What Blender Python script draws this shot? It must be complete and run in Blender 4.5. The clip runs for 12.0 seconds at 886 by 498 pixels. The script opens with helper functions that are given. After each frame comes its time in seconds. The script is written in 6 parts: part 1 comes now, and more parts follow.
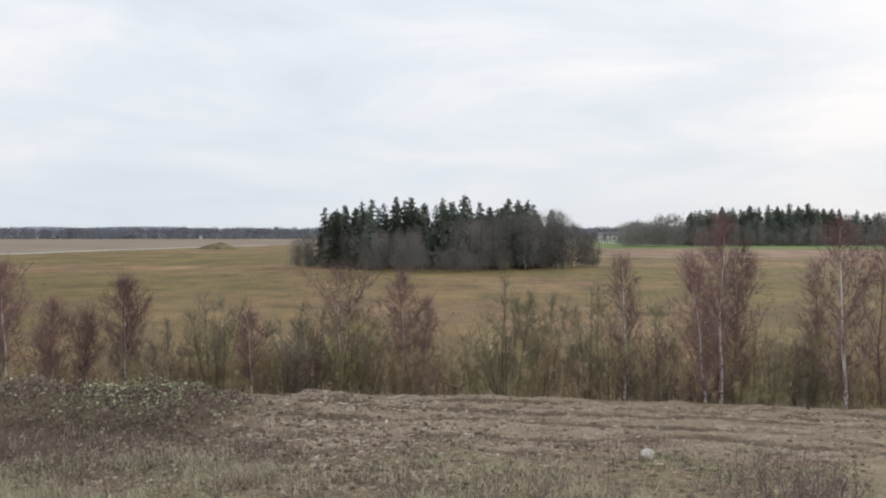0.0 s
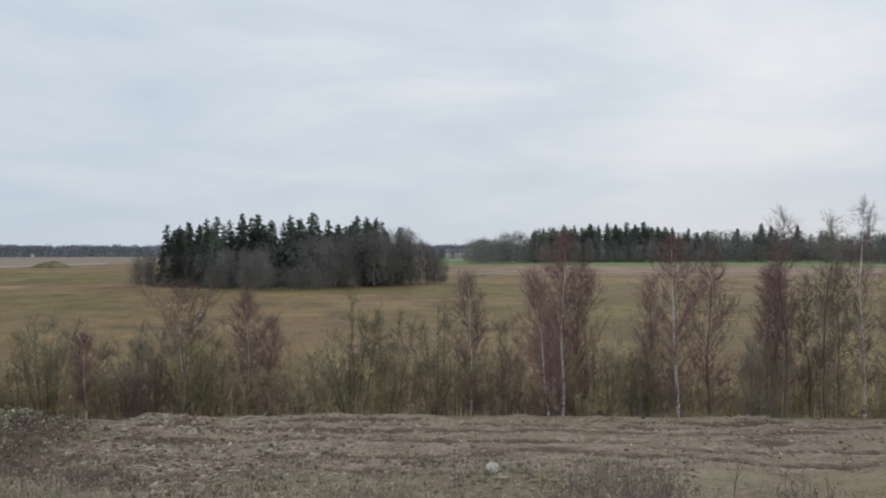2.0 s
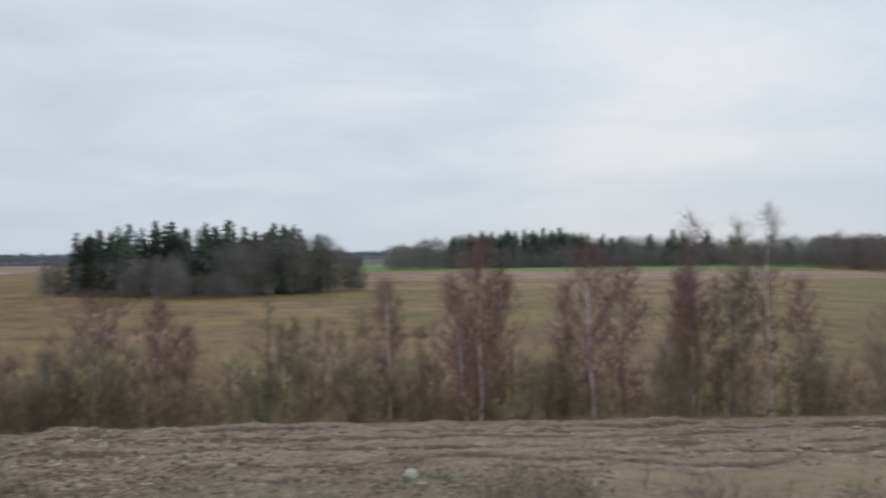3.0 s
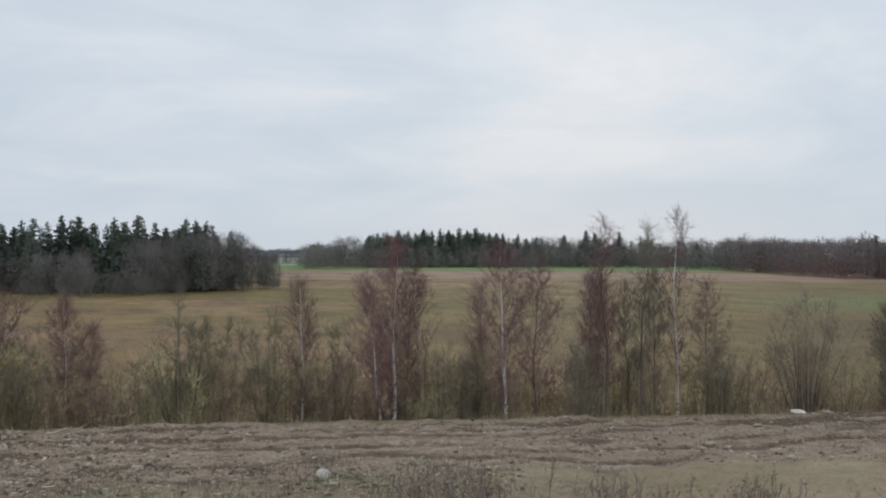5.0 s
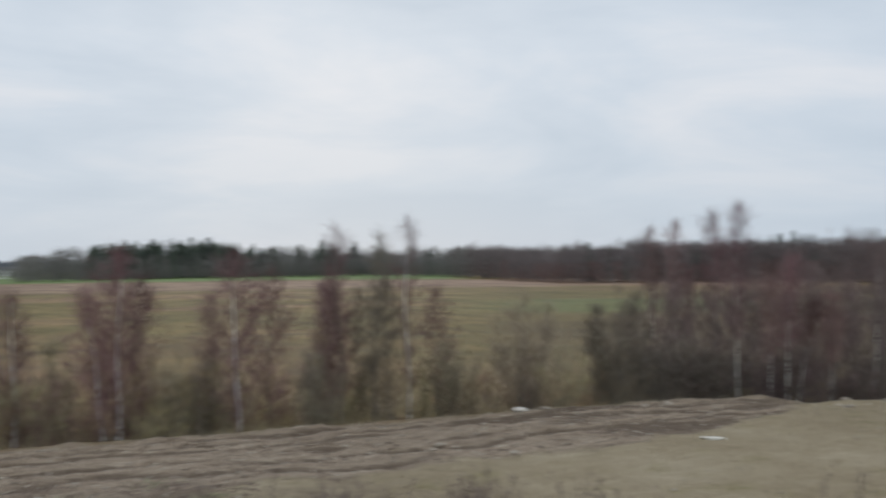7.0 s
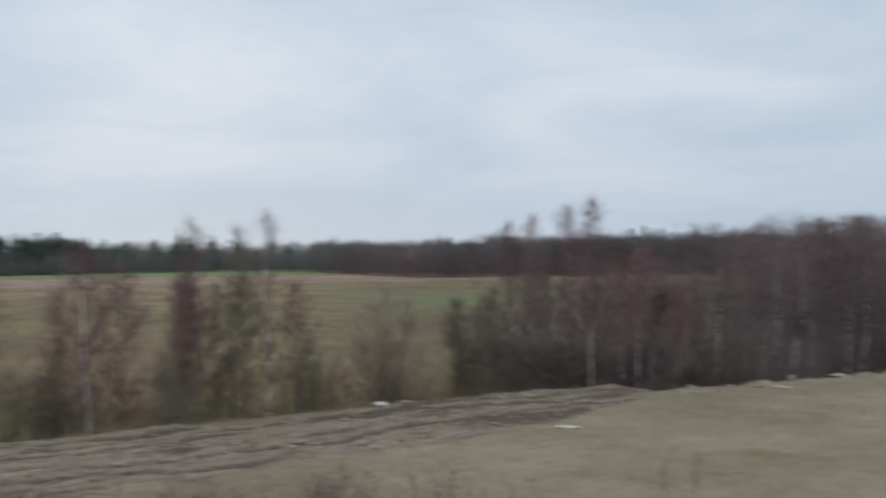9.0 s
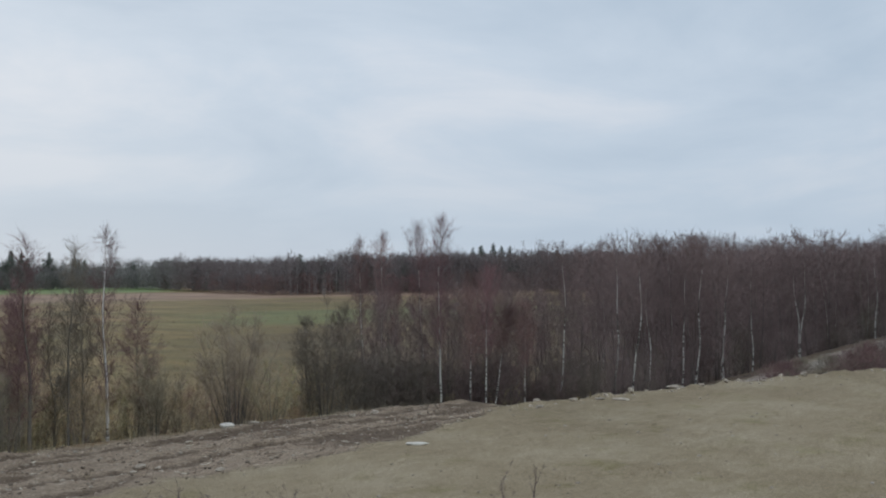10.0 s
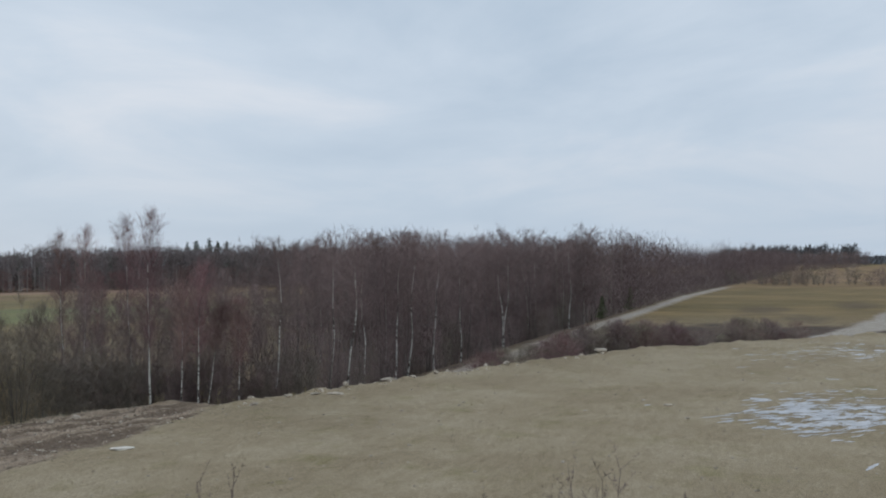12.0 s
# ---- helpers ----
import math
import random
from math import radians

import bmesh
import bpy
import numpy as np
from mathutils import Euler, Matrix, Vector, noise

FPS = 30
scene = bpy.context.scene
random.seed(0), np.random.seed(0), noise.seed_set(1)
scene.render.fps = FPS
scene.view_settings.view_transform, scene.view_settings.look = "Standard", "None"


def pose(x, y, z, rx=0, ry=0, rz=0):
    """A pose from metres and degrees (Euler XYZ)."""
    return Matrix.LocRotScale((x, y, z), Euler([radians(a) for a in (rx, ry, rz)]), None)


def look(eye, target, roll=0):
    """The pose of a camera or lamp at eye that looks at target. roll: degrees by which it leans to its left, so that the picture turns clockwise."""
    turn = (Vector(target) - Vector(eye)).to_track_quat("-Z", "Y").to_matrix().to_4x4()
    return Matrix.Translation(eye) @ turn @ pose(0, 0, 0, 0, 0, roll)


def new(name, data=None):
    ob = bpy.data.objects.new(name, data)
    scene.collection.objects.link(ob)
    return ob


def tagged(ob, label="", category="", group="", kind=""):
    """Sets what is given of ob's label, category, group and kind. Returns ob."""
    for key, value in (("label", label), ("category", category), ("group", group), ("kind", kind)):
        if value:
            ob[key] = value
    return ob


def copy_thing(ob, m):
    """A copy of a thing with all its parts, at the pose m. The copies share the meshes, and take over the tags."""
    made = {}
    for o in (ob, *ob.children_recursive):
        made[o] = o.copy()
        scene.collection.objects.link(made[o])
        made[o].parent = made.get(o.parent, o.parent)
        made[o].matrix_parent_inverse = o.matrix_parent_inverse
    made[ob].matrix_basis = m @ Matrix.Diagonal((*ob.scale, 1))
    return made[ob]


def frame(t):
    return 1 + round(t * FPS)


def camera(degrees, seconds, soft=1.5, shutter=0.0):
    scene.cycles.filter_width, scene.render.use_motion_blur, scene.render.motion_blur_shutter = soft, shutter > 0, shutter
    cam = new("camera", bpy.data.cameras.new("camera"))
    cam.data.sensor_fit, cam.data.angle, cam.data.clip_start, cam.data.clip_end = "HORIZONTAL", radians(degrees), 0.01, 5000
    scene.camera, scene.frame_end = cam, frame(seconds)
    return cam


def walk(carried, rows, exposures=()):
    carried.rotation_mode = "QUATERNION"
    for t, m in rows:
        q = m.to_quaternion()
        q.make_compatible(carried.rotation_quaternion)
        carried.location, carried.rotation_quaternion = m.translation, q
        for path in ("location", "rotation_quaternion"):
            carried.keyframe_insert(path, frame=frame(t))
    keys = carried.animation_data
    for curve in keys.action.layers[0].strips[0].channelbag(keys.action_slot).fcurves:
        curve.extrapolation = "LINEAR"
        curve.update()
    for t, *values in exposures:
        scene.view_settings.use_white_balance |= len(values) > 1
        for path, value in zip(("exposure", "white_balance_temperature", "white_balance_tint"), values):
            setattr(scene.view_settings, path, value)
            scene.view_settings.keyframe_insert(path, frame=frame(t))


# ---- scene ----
cam = camera(49.3, 12.0, soft=1.95, shutter=0.5)
PATH = [
    (0.0, pose(-0.000, -0.000, 6.3, 89.02, -0.09, 0.01)),
    (0.5, pose(-0.002, -0.000, 6.3, 89.72, 0.01, 0.22)),
    (1.0, pose(0.008, -0.000, 6.3, 89.49, 0.18, -0.97)),
    (1.1, pose(0.021, -0.000, 6.3, 89.68, 0.18, -2.70)),
    (1.2, pose(0.037, -0.001, 6.3, 89.86, 0.17, -4.65)),
    (1.3, pose(0.051, -0.003, 6.3, 90.05, 0.17, -6.50)),
    (1.4, pose(0.063, -0.004, 6.3, 90.23, 0.16, -8.07)),
    (1.5, pose(0.070, -0.006, 6.3, 90.42, 0.16, -9.00)),
    (2.0, pose(0.070, -0.005, 6.3, 90.06, -0.01, -8.94)),
    (2.5, pose(0.069, -0.005, 6.3, 90.23, 0.50, -8.83)),
    (2.7, pose(0.073, -0.006, 6.3, 90.31, 0.46, -9.39)),
    (2.9, pose(0.093, -0.010, 6.3, 90.38, 0.42, -11.89)),
    (3.0, pose(0.107, -0.013, 6.3, 90.42, 0.40, -13.77)),
    (3.2, pose(0.126, -0.018, 6.3, 90.50, 0.30, -16.23)),
    (3.4, pose(0.139, -0.022, 6.3, 90.50, 0.20, -18.00)),
    (3.7, pose(0.146, -0.024, 6.3, 90.50, 0.00, -18.90)),
    (4.8, pose(0.147, -0.025, 6.3, 90.45, -0.20, -19.10)),
    (5.0, pose(0.145, -0.024, 6.3, 90.38, -0.23, -18.75)),
    (5.5, pose(0.144, -0.024, 6.3, 90.00, -0.18, -18.70)),
    (5.7, pose(0.165, -0.031, 6.3, 90.21, 0.13, -21.46)),
    (5.8, pose(0.192, -0.043, 6.3, 90.32, 0.29, -25.32)),
    (5.9, pose(0.211, -0.052, 6.3, 90.43, 0.45, -27.91)),
    (6.0, pose(0.220, -0.058, 6.3, 90.53, 0.60, -29.31)),
    (6.5, pose(0.216, -0.055, 6.3, 90.35, 0.13, -28.73)),
    (6.8, pose(0.222, -0.059, 6.3, 90.67, 0.33, -29.60)),
    (6.9, pose(0.238, -0.068, 6.3, 90.78, 0.40, -31.86)),
    (7.0, pose(0.254, -0.078, 6.3, 90.88, 0.47, -34.31)),
    (7.1, pose(0.270, -0.090, 6.3, 90.86, 0.48, -36.82)),
    (7.2, pose(0.274, -0.093, 6.3, 90.78, 0.50, -37.50)),
    (7.4, pose(0.279, -0.097, 6.3, 90.75, 0.50, -38.30)),
    (8.6, pose(0.278, -0.096, 6.3, 91.00, 0.50, -38.20)),
    (8.8, pose(0.281, -0.099, 6.3, 91.10, 0.55, -38.70)),
    (8.9, pose(0.290, -0.106, 6.3, 90.80, 0.60, -40.20)),
    (9.0, pose(0.304, -0.118, 6.3, 90.49, 0.69, -42.49)),
    (9.1, pose(0.323, -0.137, 6.3, 90.58, 0.70, -45.92)),
    (9.2, pose(0.336, -0.151, 6.3, 90.67, 0.71, -48.32)),
    (9.3, pose(0.343, -0.159, 6.3, 90.76, 0.72, -49.66)),
    (9.5, pose(0.346, -0.162, 6.3, 90.94, 0.75, -50.18)),
    (10.0, pose(0.351, -0.168, 6.3, 91.40, 0.75, -51.27)),
    (10.5, pose(0.351, -0.168, 6.3, 91.35, 0.89, -51.26)),
    (10.6, pose(0.352, -0.170, 6.3, 91.34, 0.94, -51.51)),
    (10.7, pose(0.360, -0.180, 6.3, 91.34, 0.99, -53.09)),
    (10.8, pose(0.373, -0.198, 6.3, 91.33, 1.04, -55.93)),
    (10.9, pose(0.390, -0.225, 6.3, 91.32, 1.09, -60.06)),
    (11.0, pose(0.402, -0.247, 6.3, 91.32, 1.14, -63.25)),
    (11.1, pose(0.412, -0.269, 6.3, 91.24, 1.10, -66.27)),
    (11.2, pose(0.416, -0.279, 6.3, 91.17, 1.06, -67.73)),
    (11.5, pose(0.416, -0.279, 6.3, 90.96, 0.95, -67.70)),
    (12.0, pose(0.417, -0.280, 6.3, 90.92, 0.80, -67.86)),
]
EXPOSURES = [(0.0, 0.31, 6900, 13), (0.2, 0.23, 6800, 12), (0.4, 0.06, 6600, 11), (0.9, -0.01, 6500, 10), (7.2, -0.03, 6450, 10), (9.2, -0.12, 6180, 9), (9.8, -0.12, 6180, 9), (10.4, -0.19, 6220, 9), (11.2, -0.13, 6200, 9), (12.0, -0.09, 6200, 9)]
walk(cam, PATH, EXPOSURES)


# ---- world, sun ----
def node(tree, kind, operation="", **inputs):
    n = tree.nodes.new(kind)
    if operation:
        n.operation = operation
    for key, value in inputs.items():
        n.inputs[key].default_value = value
    return n


world = bpy.data.worlds.new("overcast_sky")
scene.world = world
world.use_nodes = True
wt = world.node_tree
wt.nodes.clear()
SUN_AZ, SUN_EL = radians(28), radians(17)
sky = wt.nodes.new("ShaderNodeTexSky")
sky.sky_type, sky.sun_disc = "NISHITA", False
sky.sun_elevation, sky.sun_rotation = SUN_EL, SUN_AZ
bg_sky = wt.nodes.new("ShaderNodeBackground")
bg_sky.inputs["Strength"].default_value = 0.1
wt.links.new(sky.outputs[0], bg_sky.inputs["Color"])
# a cloud deck: the direction laid onto a level sheet, so that the clouds close up towards the horizon
coord = wt.nodes.new("ShaderNodeTexCoord")
sep = wt.nodes.new("ShaderNodeSeparateXYZ")
wt.links.new(coord.outputs["Generated"], sep.inputs[0])


def wmath(op, a, b=None, c=None):
    n = wt.nodes.new("ShaderNodeMath")
    n.operation = op
    for i, v in enumerate((a, b, c)):
        if v is None:
            continue
        if isinstance(v, (int, float)):
            n.inputs[i].default_value = v
        else:
            wt.links.new(v, n.inputs[i])
    return n.outputs[0]


lift = wmath("ADD", wmath("MAXIMUM", sep.outputs["Z"], 0.0), 0.17)
comb = wt.nodes.new("ShaderNodeCombineXYZ")
wt.links.new(wmath("DIVIDE", sep.outputs["X"], lift), comb.inputs["X"])
wt.links.new(wmath("DIVIDE", sep.outputs["Y"], lift), comb.inputs["Y"])
cloud = node(wt, "ShaderNodeTexNoise", Scale=0.95, Detail=8.0, Roughness=0.55, Distortion=0.4)
wt.links.new(comb.outputs[0], cloud.inputs["Vector"])
big = node(wt, "ShaderNodeTexNoise", Scale=0.36, Detail=3.0, Roughness=0.5)
wt.links.new(comb.outputs[0], big.inputs["Vector"])
mixed = wmath("ADD", wmath("MULTIPLY", cloud.outputs[0], 0.6), wmath("MULTIPLY", big.outputs[0], 0.4))
ramp = wt.nodes.new("ShaderNodeValToRGB")
wt.links.new(mixed, ramp.inputs[0])
ramp.color_ramp.elements[0].position, ramp.color_ramp.elements[0].color = 0.39, (0.53, 0.615, 0.71, 1)
ramp.color_ramp.elements[1].position, ramp.color_ramp.elements[1].color = 0.60, (0.80, 0.815, 0.85, 1)
mid = ramp.color_ramp.elements.new(0.5)
mid.color = (0.64, 0.71, 0.79, 1)
# the deck greys slightly near the horizon
near_h = wt.nodes.new("ShaderNodeMapRange")
near_h.inputs["From Min"].default_value, near_h.inputs["From Max"].default_value = 0.0, 0.22
near_h.inputs["To Min"].default_value, near_h.inputs["To Max"].default_value = 0.85, 0.0
wt.links.new(sep.outputs["Z"], near_h.inputs["Value"])
wmix = wt.nodes.new("ShaderNodeMixRGB")
wmix.inputs[2].default_value = (0.53, 0.61, 0.70, 1)
wt.links.new(near_h.outputs[0], wmix.inputs[0])
wt.links.new(ramp.outputs[0], wmix.inputs[1])
bg_cloud = wt.nodes.new("ShaderNodeBackground")
bg_cloud.inputs["Strength"].default_value = 1.0
wt.links.new(wmix.outputs[0], bg_cloud.inputs["Color"])
mix_bg = wt.nodes.new("ShaderNodeMixShader")
mix_bg.inputs[0].default_value = 0.975
wt.links.new(bg_sky.outputs[0], mix_bg.inputs[1])
wt.links.new(bg_cloud.outputs[0], mix_bg.inputs[2])
wout = wt.nodes.new("ShaderNodeOutputWorld")
wt.links.new(mix_bg.outputs[0], wout.inputs[0])

sun = new("sun", bpy.data.lights.new("sun", "SUN"))
sun.data.energy, sun.data.angle, sun.data.color = 0.6, radians(25), (1.0, 0.96, 0.9)
sun.matrix_world = look((60 * math.sin(SUN_AZ), 60 * math.cos(SUN_AZ), 60 * math.tan(SUN_EL)), (0, 0, 0))


# ---- materials ----
def material(name, base, vary=0.25, scale=6.0, rough=0.85, bump=0.3, tint=None, per_object=0.15, fine=40.0, spec=0.3, island=False, hue=0.0):
    """A rough natural surface: two scales of noise in the colour, a tint per object or per piece, and fine relief."""
    m = bpy.data.materials.new(name)
    m.use_nodes = True
    t = m.node_tree
    bsdf = t.nodes["Principled BSDF"]
    co = t.nodes.new("ShaderNodeTexCoord")
    a = node(t, "ShaderNodeTexNoise", Scale=scale, Detail=5.0, Roughness=0.6)
    b = node(t, "ShaderNodeTexNoise", Scale=fine, Detail=3.0, Roughness=0.6)
    t.links.new(co.outputs["Object"], a.inputs["Vector"])
    t.links.new(co.outputs["Object"], b.inputs["Vector"])
    dark = tuple(c * (1 - vary) for c in base)
    light = tuple(min(1, c * (1 + vary)) for c in (tint or base))
    r = t.nodes.new("ShaderNodeValToRGB")
    r.color_ramp.elements[0].position, r.color_ramp.elements[0].color = 0.32, (*dark, 1)
    r.color_ramp.elements[1].position, r.color_ramp.elements[1].color = 0.68, (*light, 1)
    t.links.new(a.outputs[0], r.inputs[0])
    hsv = t.nodes.new("ShaderNodeHueSaturation")
    t.links.new(r.outputs[0], hsv.inputs["Color"])
    rnd = t.nodes.new("ShaderNodeNewGeometry" if island else "ShaderNodeObjectInfo")
    mr = t.nodes.new("ShaderNodeMapRange")
    mr.inputs["To Min"].default_value, mr.inputs["To Max"].default_value = 1 - per_object, 1 + per_object
    t.links.new(rnd.outputs["Random Per Island" if island else "Random"], mr.inputs["Value"])
    t.links.new(mr.outputs[0], hsv.inputs["Value"])
    if hue:
        wn = t.nodes.new("ShaderNodeTexWhiteNoise")
        wn.noise_dimensions = "1D"
        t.links.new(rnd.outputs["Random Per Island" if island else "Random"], wn.inputs["W"])
        hr = t.nodes.new("ShaderNodeMapRange")
        hr.inputs["To Min"].default_value, hr.inputs["To Max"].default_value = 0.5 - hue, 0.5 + hue
        t.links.new(wn.outputs["Value"], hr.inputs["Value"])
        t.links.new(hr.outputs[0], hsv.inputs["Hue"])
    t.links.new(hsv.outputs[0], bsdf.inputs["Base Color"])
    bsdf.inputs["Roughness"].default_value = rough
    bsdf.inputs["Specular IOR Level"].default_value = spec
    if bump:
        bp = node(t, "ShaderNodeBump", Strength=bump, Distance=0.02)
        t.links.new(b.outputs[0], bp.inputs["Height"])
        t.links.new(bp.outputs[0], bsdf.inputs["Normal"])
    return m


def birch_bark(name, cut, pale, white):
    """White bark with dark crosswise marks and black patches near the foot."""
    m = bpy.data.materials.new(name)
    m.use_nodes = True
    t = m.node_tree
    bsdf = t.nodes["Principled BSDF"]
    co = t.nodes.new("ShaderNodeTexCoord")
    mp = t.nodes.new("ShaderNodeMapping")
    mp.inputs["Scale"].default_value = (4, 4, 14)
    t.links.new(co.outputs["Object"], mp.inputs["Vector"])
    a = node(t, "ShaderNodeTexNoise", Scale=1.0, Detail=4.0, Roughness=0.6)
    t.links.new(mp.outputs[0], a.inputs["Vector"])
    b = node(t, "ShaderNodeTexNoise", Scale=1.3, Detail=3.0, Roughness=0.6)
    t.links.new(co.outputs["Object"], b.inputs["Vector"])
    add = node(t, "ShaderNodeMath", operation="ADD")
    t.links.new(a.outputs[0], add.inputs[0])
    t.links.new(b.outputs[0], add.inputs[1])
    r = t.nodes.new("ShaderNodeValToRGB")
    r.color_ramp.elements[0].position, r.color_ramp.elements[0].color = cut, (0.07, 0.06, 0.052, 1)
    r.color_ramp.elements[1].position, r.color_ramp.elements[1].color = cut + 0.06, (*pale, 1)
    hi = r.color_ramp.elements.new(0.8)
    hi.color = (*white, 1)
    half = node(t, "ShaderNodeMath", operation="MULTIPLY")
    half.inputs[1].default_value = 0.5
    t.links.new(add.outputs[0], half.inputs[0])
    t.links.new(half.outputs[0], r.inputs[0])
    t.links.new(r.outputs[0], bsdf.inputs["Base Color"])
    bsdf.inputs["Roughness"].default_value = 0.7
    bp = node(t, "ShaderNodeBump", Strength=0.4, Distance=0.01)
    t.links.new(a.outputs[0], bp.inputs["Height"])
    t.links.new(bp.outputs[0], bsdf.inputs["Normal"])
    return m


BIRCH = birch_bark("birch_bark", 0.425, (0.86, 0.84, 0.8), (0.92, 0.9, 0.87))
YOUNG_BIRCH = birch_bark("young_birch_bark", 0.455, (0.62, 0.6, 0.54), (0.76, 0.74, 0.68))
BIRCH_TWIG = material("birch_twig", (0.235, 0.15, 0.143), tint=(0.28, 0.178, 0.168), scale=0.8, per_object=0.25, hue=0.02)
# shrub twigs again, lightened to offset the shade inside dense undergrowth
PALE_TWIG = material("pale_shrub_twig", (0.46, 0.4, 0.27), tint=(0.5, 0.41, 0.26), scale=0.8, per_object=0.3, hue=0.03)
SHRUB_TWIG = material("shrub_twig", (0.3, 0.275, 0.195), tint=(0.33, 0.29, 0.2), scale=0.8, per_object=0.32, hue=0.035)
OCHRE_TWIG = material("ochre_twig", (0.48, 0.375, 0.215), tint=(0.46, 0.39, 0.22), scale=0.8, per_object=0.3, hue=0.03)
GREY_BARK = material("grey_bark", (0.23, 0.205, 0.17), scale=3.0, per_object=0.2)
WOOD_BARK = material("wood_bark", (0.155, 0.138, 0.12), scale=3.0, per_object=0.3)
CHALK = material("white_stone", (0.66, 0.62, 0.55), tint=(0.78, 0.74, 0.66), vary=0.12, scale=5.0, bump=0.4)
WOOD_TWIG = material("wood_twig", (0.215, 0.205, 0.192), scale=0.4, per_object=0.25)
FRINGE_TWIG = material("fringe_twig", (0.25, 0.165, 0.15), scale=0.4, per_object=0.25)
EDGE_TWIG = material("wood_edge_twig", (0.225, 0.195, 0.188), scale=0.4, per_object=0.25)
GREY_TWIG = material("grey_twig", (0.3, 0.262, 0.2), scale=0.5, per_object=0.25, hue=0.02)
# the young wood's twigs, darkened for the shade inside its dense far end
SHADED_TWIG = material("shaded_wood_twig", (0.155, 0.115, 0.11), scale=0.4, per_object=0.25)
YOUNG_NEEDLE = material("young_needle", (0.15, 0.175, 0.1), tint=(0.18, 0.2, 0.11), scale=0.6, bump=0)
YOUNG_TWIG = material("young_wood_twig", (0.228, 0.17, 0.16), scale=0.4, per_object=0.25)
DUSK_TWIG = material("dark_twig", (0.23, 0.195, 0.158), scale=0.5, per_object=0.25, hue=0.02)
NEEDLE = material("spruce_needle", (0.1, 0.122, 0.102), tint=(0.122, 0.146, 0.112), scale=0.6, per_object=0.3, bump=0)
SPRUCE_BARK = material("spruce_bark", (0.09, 0.07, 0.055))
LEAF = material("yellowed_leaf", (0.34, 0.23, 0.06), tint=(0.30, 0.27, 0.08), scale=0.7, bump=0, per_object=0.3, hue=0.03)
GREEN_LEAF = material("green_leaf", (0.12, 0.14, 0.07), tint=(0.42, 0.46, 0.28), scale=2.5, bump=0, island=True, per_object=0.6)
DEAD_LEAF = material("dead_leaf", (0.12, 0.088, 0.073), tint=(0.27, 0.21, 0.165), scale=2.5, bump=0, island=True, per_object=0.4)
DRY_GRASS = material("dry_grass", (0.53, 0.455, 0.335), tint=(0.46, 0.415, 0.29), scale=0.5, bump=0, island=True, per_object=0.3)
REED = material("field_reed", (0.31, 0.25, 0.155), tint=(0.29, 0.245, 0.14), scale=0.3, bump=0, island=True, per_object=0.3)
WEED = material("weed_stem", (0.17, 0.128, 0.115), tint=(0.24, 0.185, 0.16), scale=3.0, bump=0, per_object=0.2)
STONE = material("pale_stone", (0.4, 0.34, 0.265), tint=(0.52, 0.455, 0.37), scale=5.0, bump=0.5, per_object=0.15)
STRAW = material("straw", (0.46, 0.4, 0.31), tint=(0.56, 0.5, 0.4), scale=3.0, bump=0, island=True, per_object=0.3)
CLOD = material("earth_clod", (0.19, 0.145, 0.105), tint=(0.36, 0.29, 0.225), scale=3.0, bump=0.4, island=True, per_object=0.5)
# pale blue-grey: the haze of distance is put into this colour
HAZED_WOOD = material("far_wood", (0.23, 0.252, 0.285), scale=0.02, fine=0.3, bump=0, per_object=0.1)
FAR_TRUNK = material("far_birch_trunk", (0.33, 0.31, 0.29), scale=0.3, bump=0)
WHITEWASH = material("white_wall", (0.72, 0.72, 0.7), vary=0.06, scale=0.3, bump=0)
GREY_ROOF = material("grey_roof", (0.2, 0.2, 0.21), vary=0.1, scale=0.3, bump=0)
MOUND = material("mound_turf", (0.15, 0.125, 0.06), tint=(0.22, 0.18, 0.09), scale=0.15, fine=2.0, bump=0.5)

SLUSH = material("slush", (0.52, 0.52, 0.53), vary=0.25, scale=1.5, rough=0.3, bump=0.25, spec=0.5)
FAR_PINE = material("far_pine", (0.095, 0.096, 0.102), scale=0.05, bump=0, per_object=0.1)


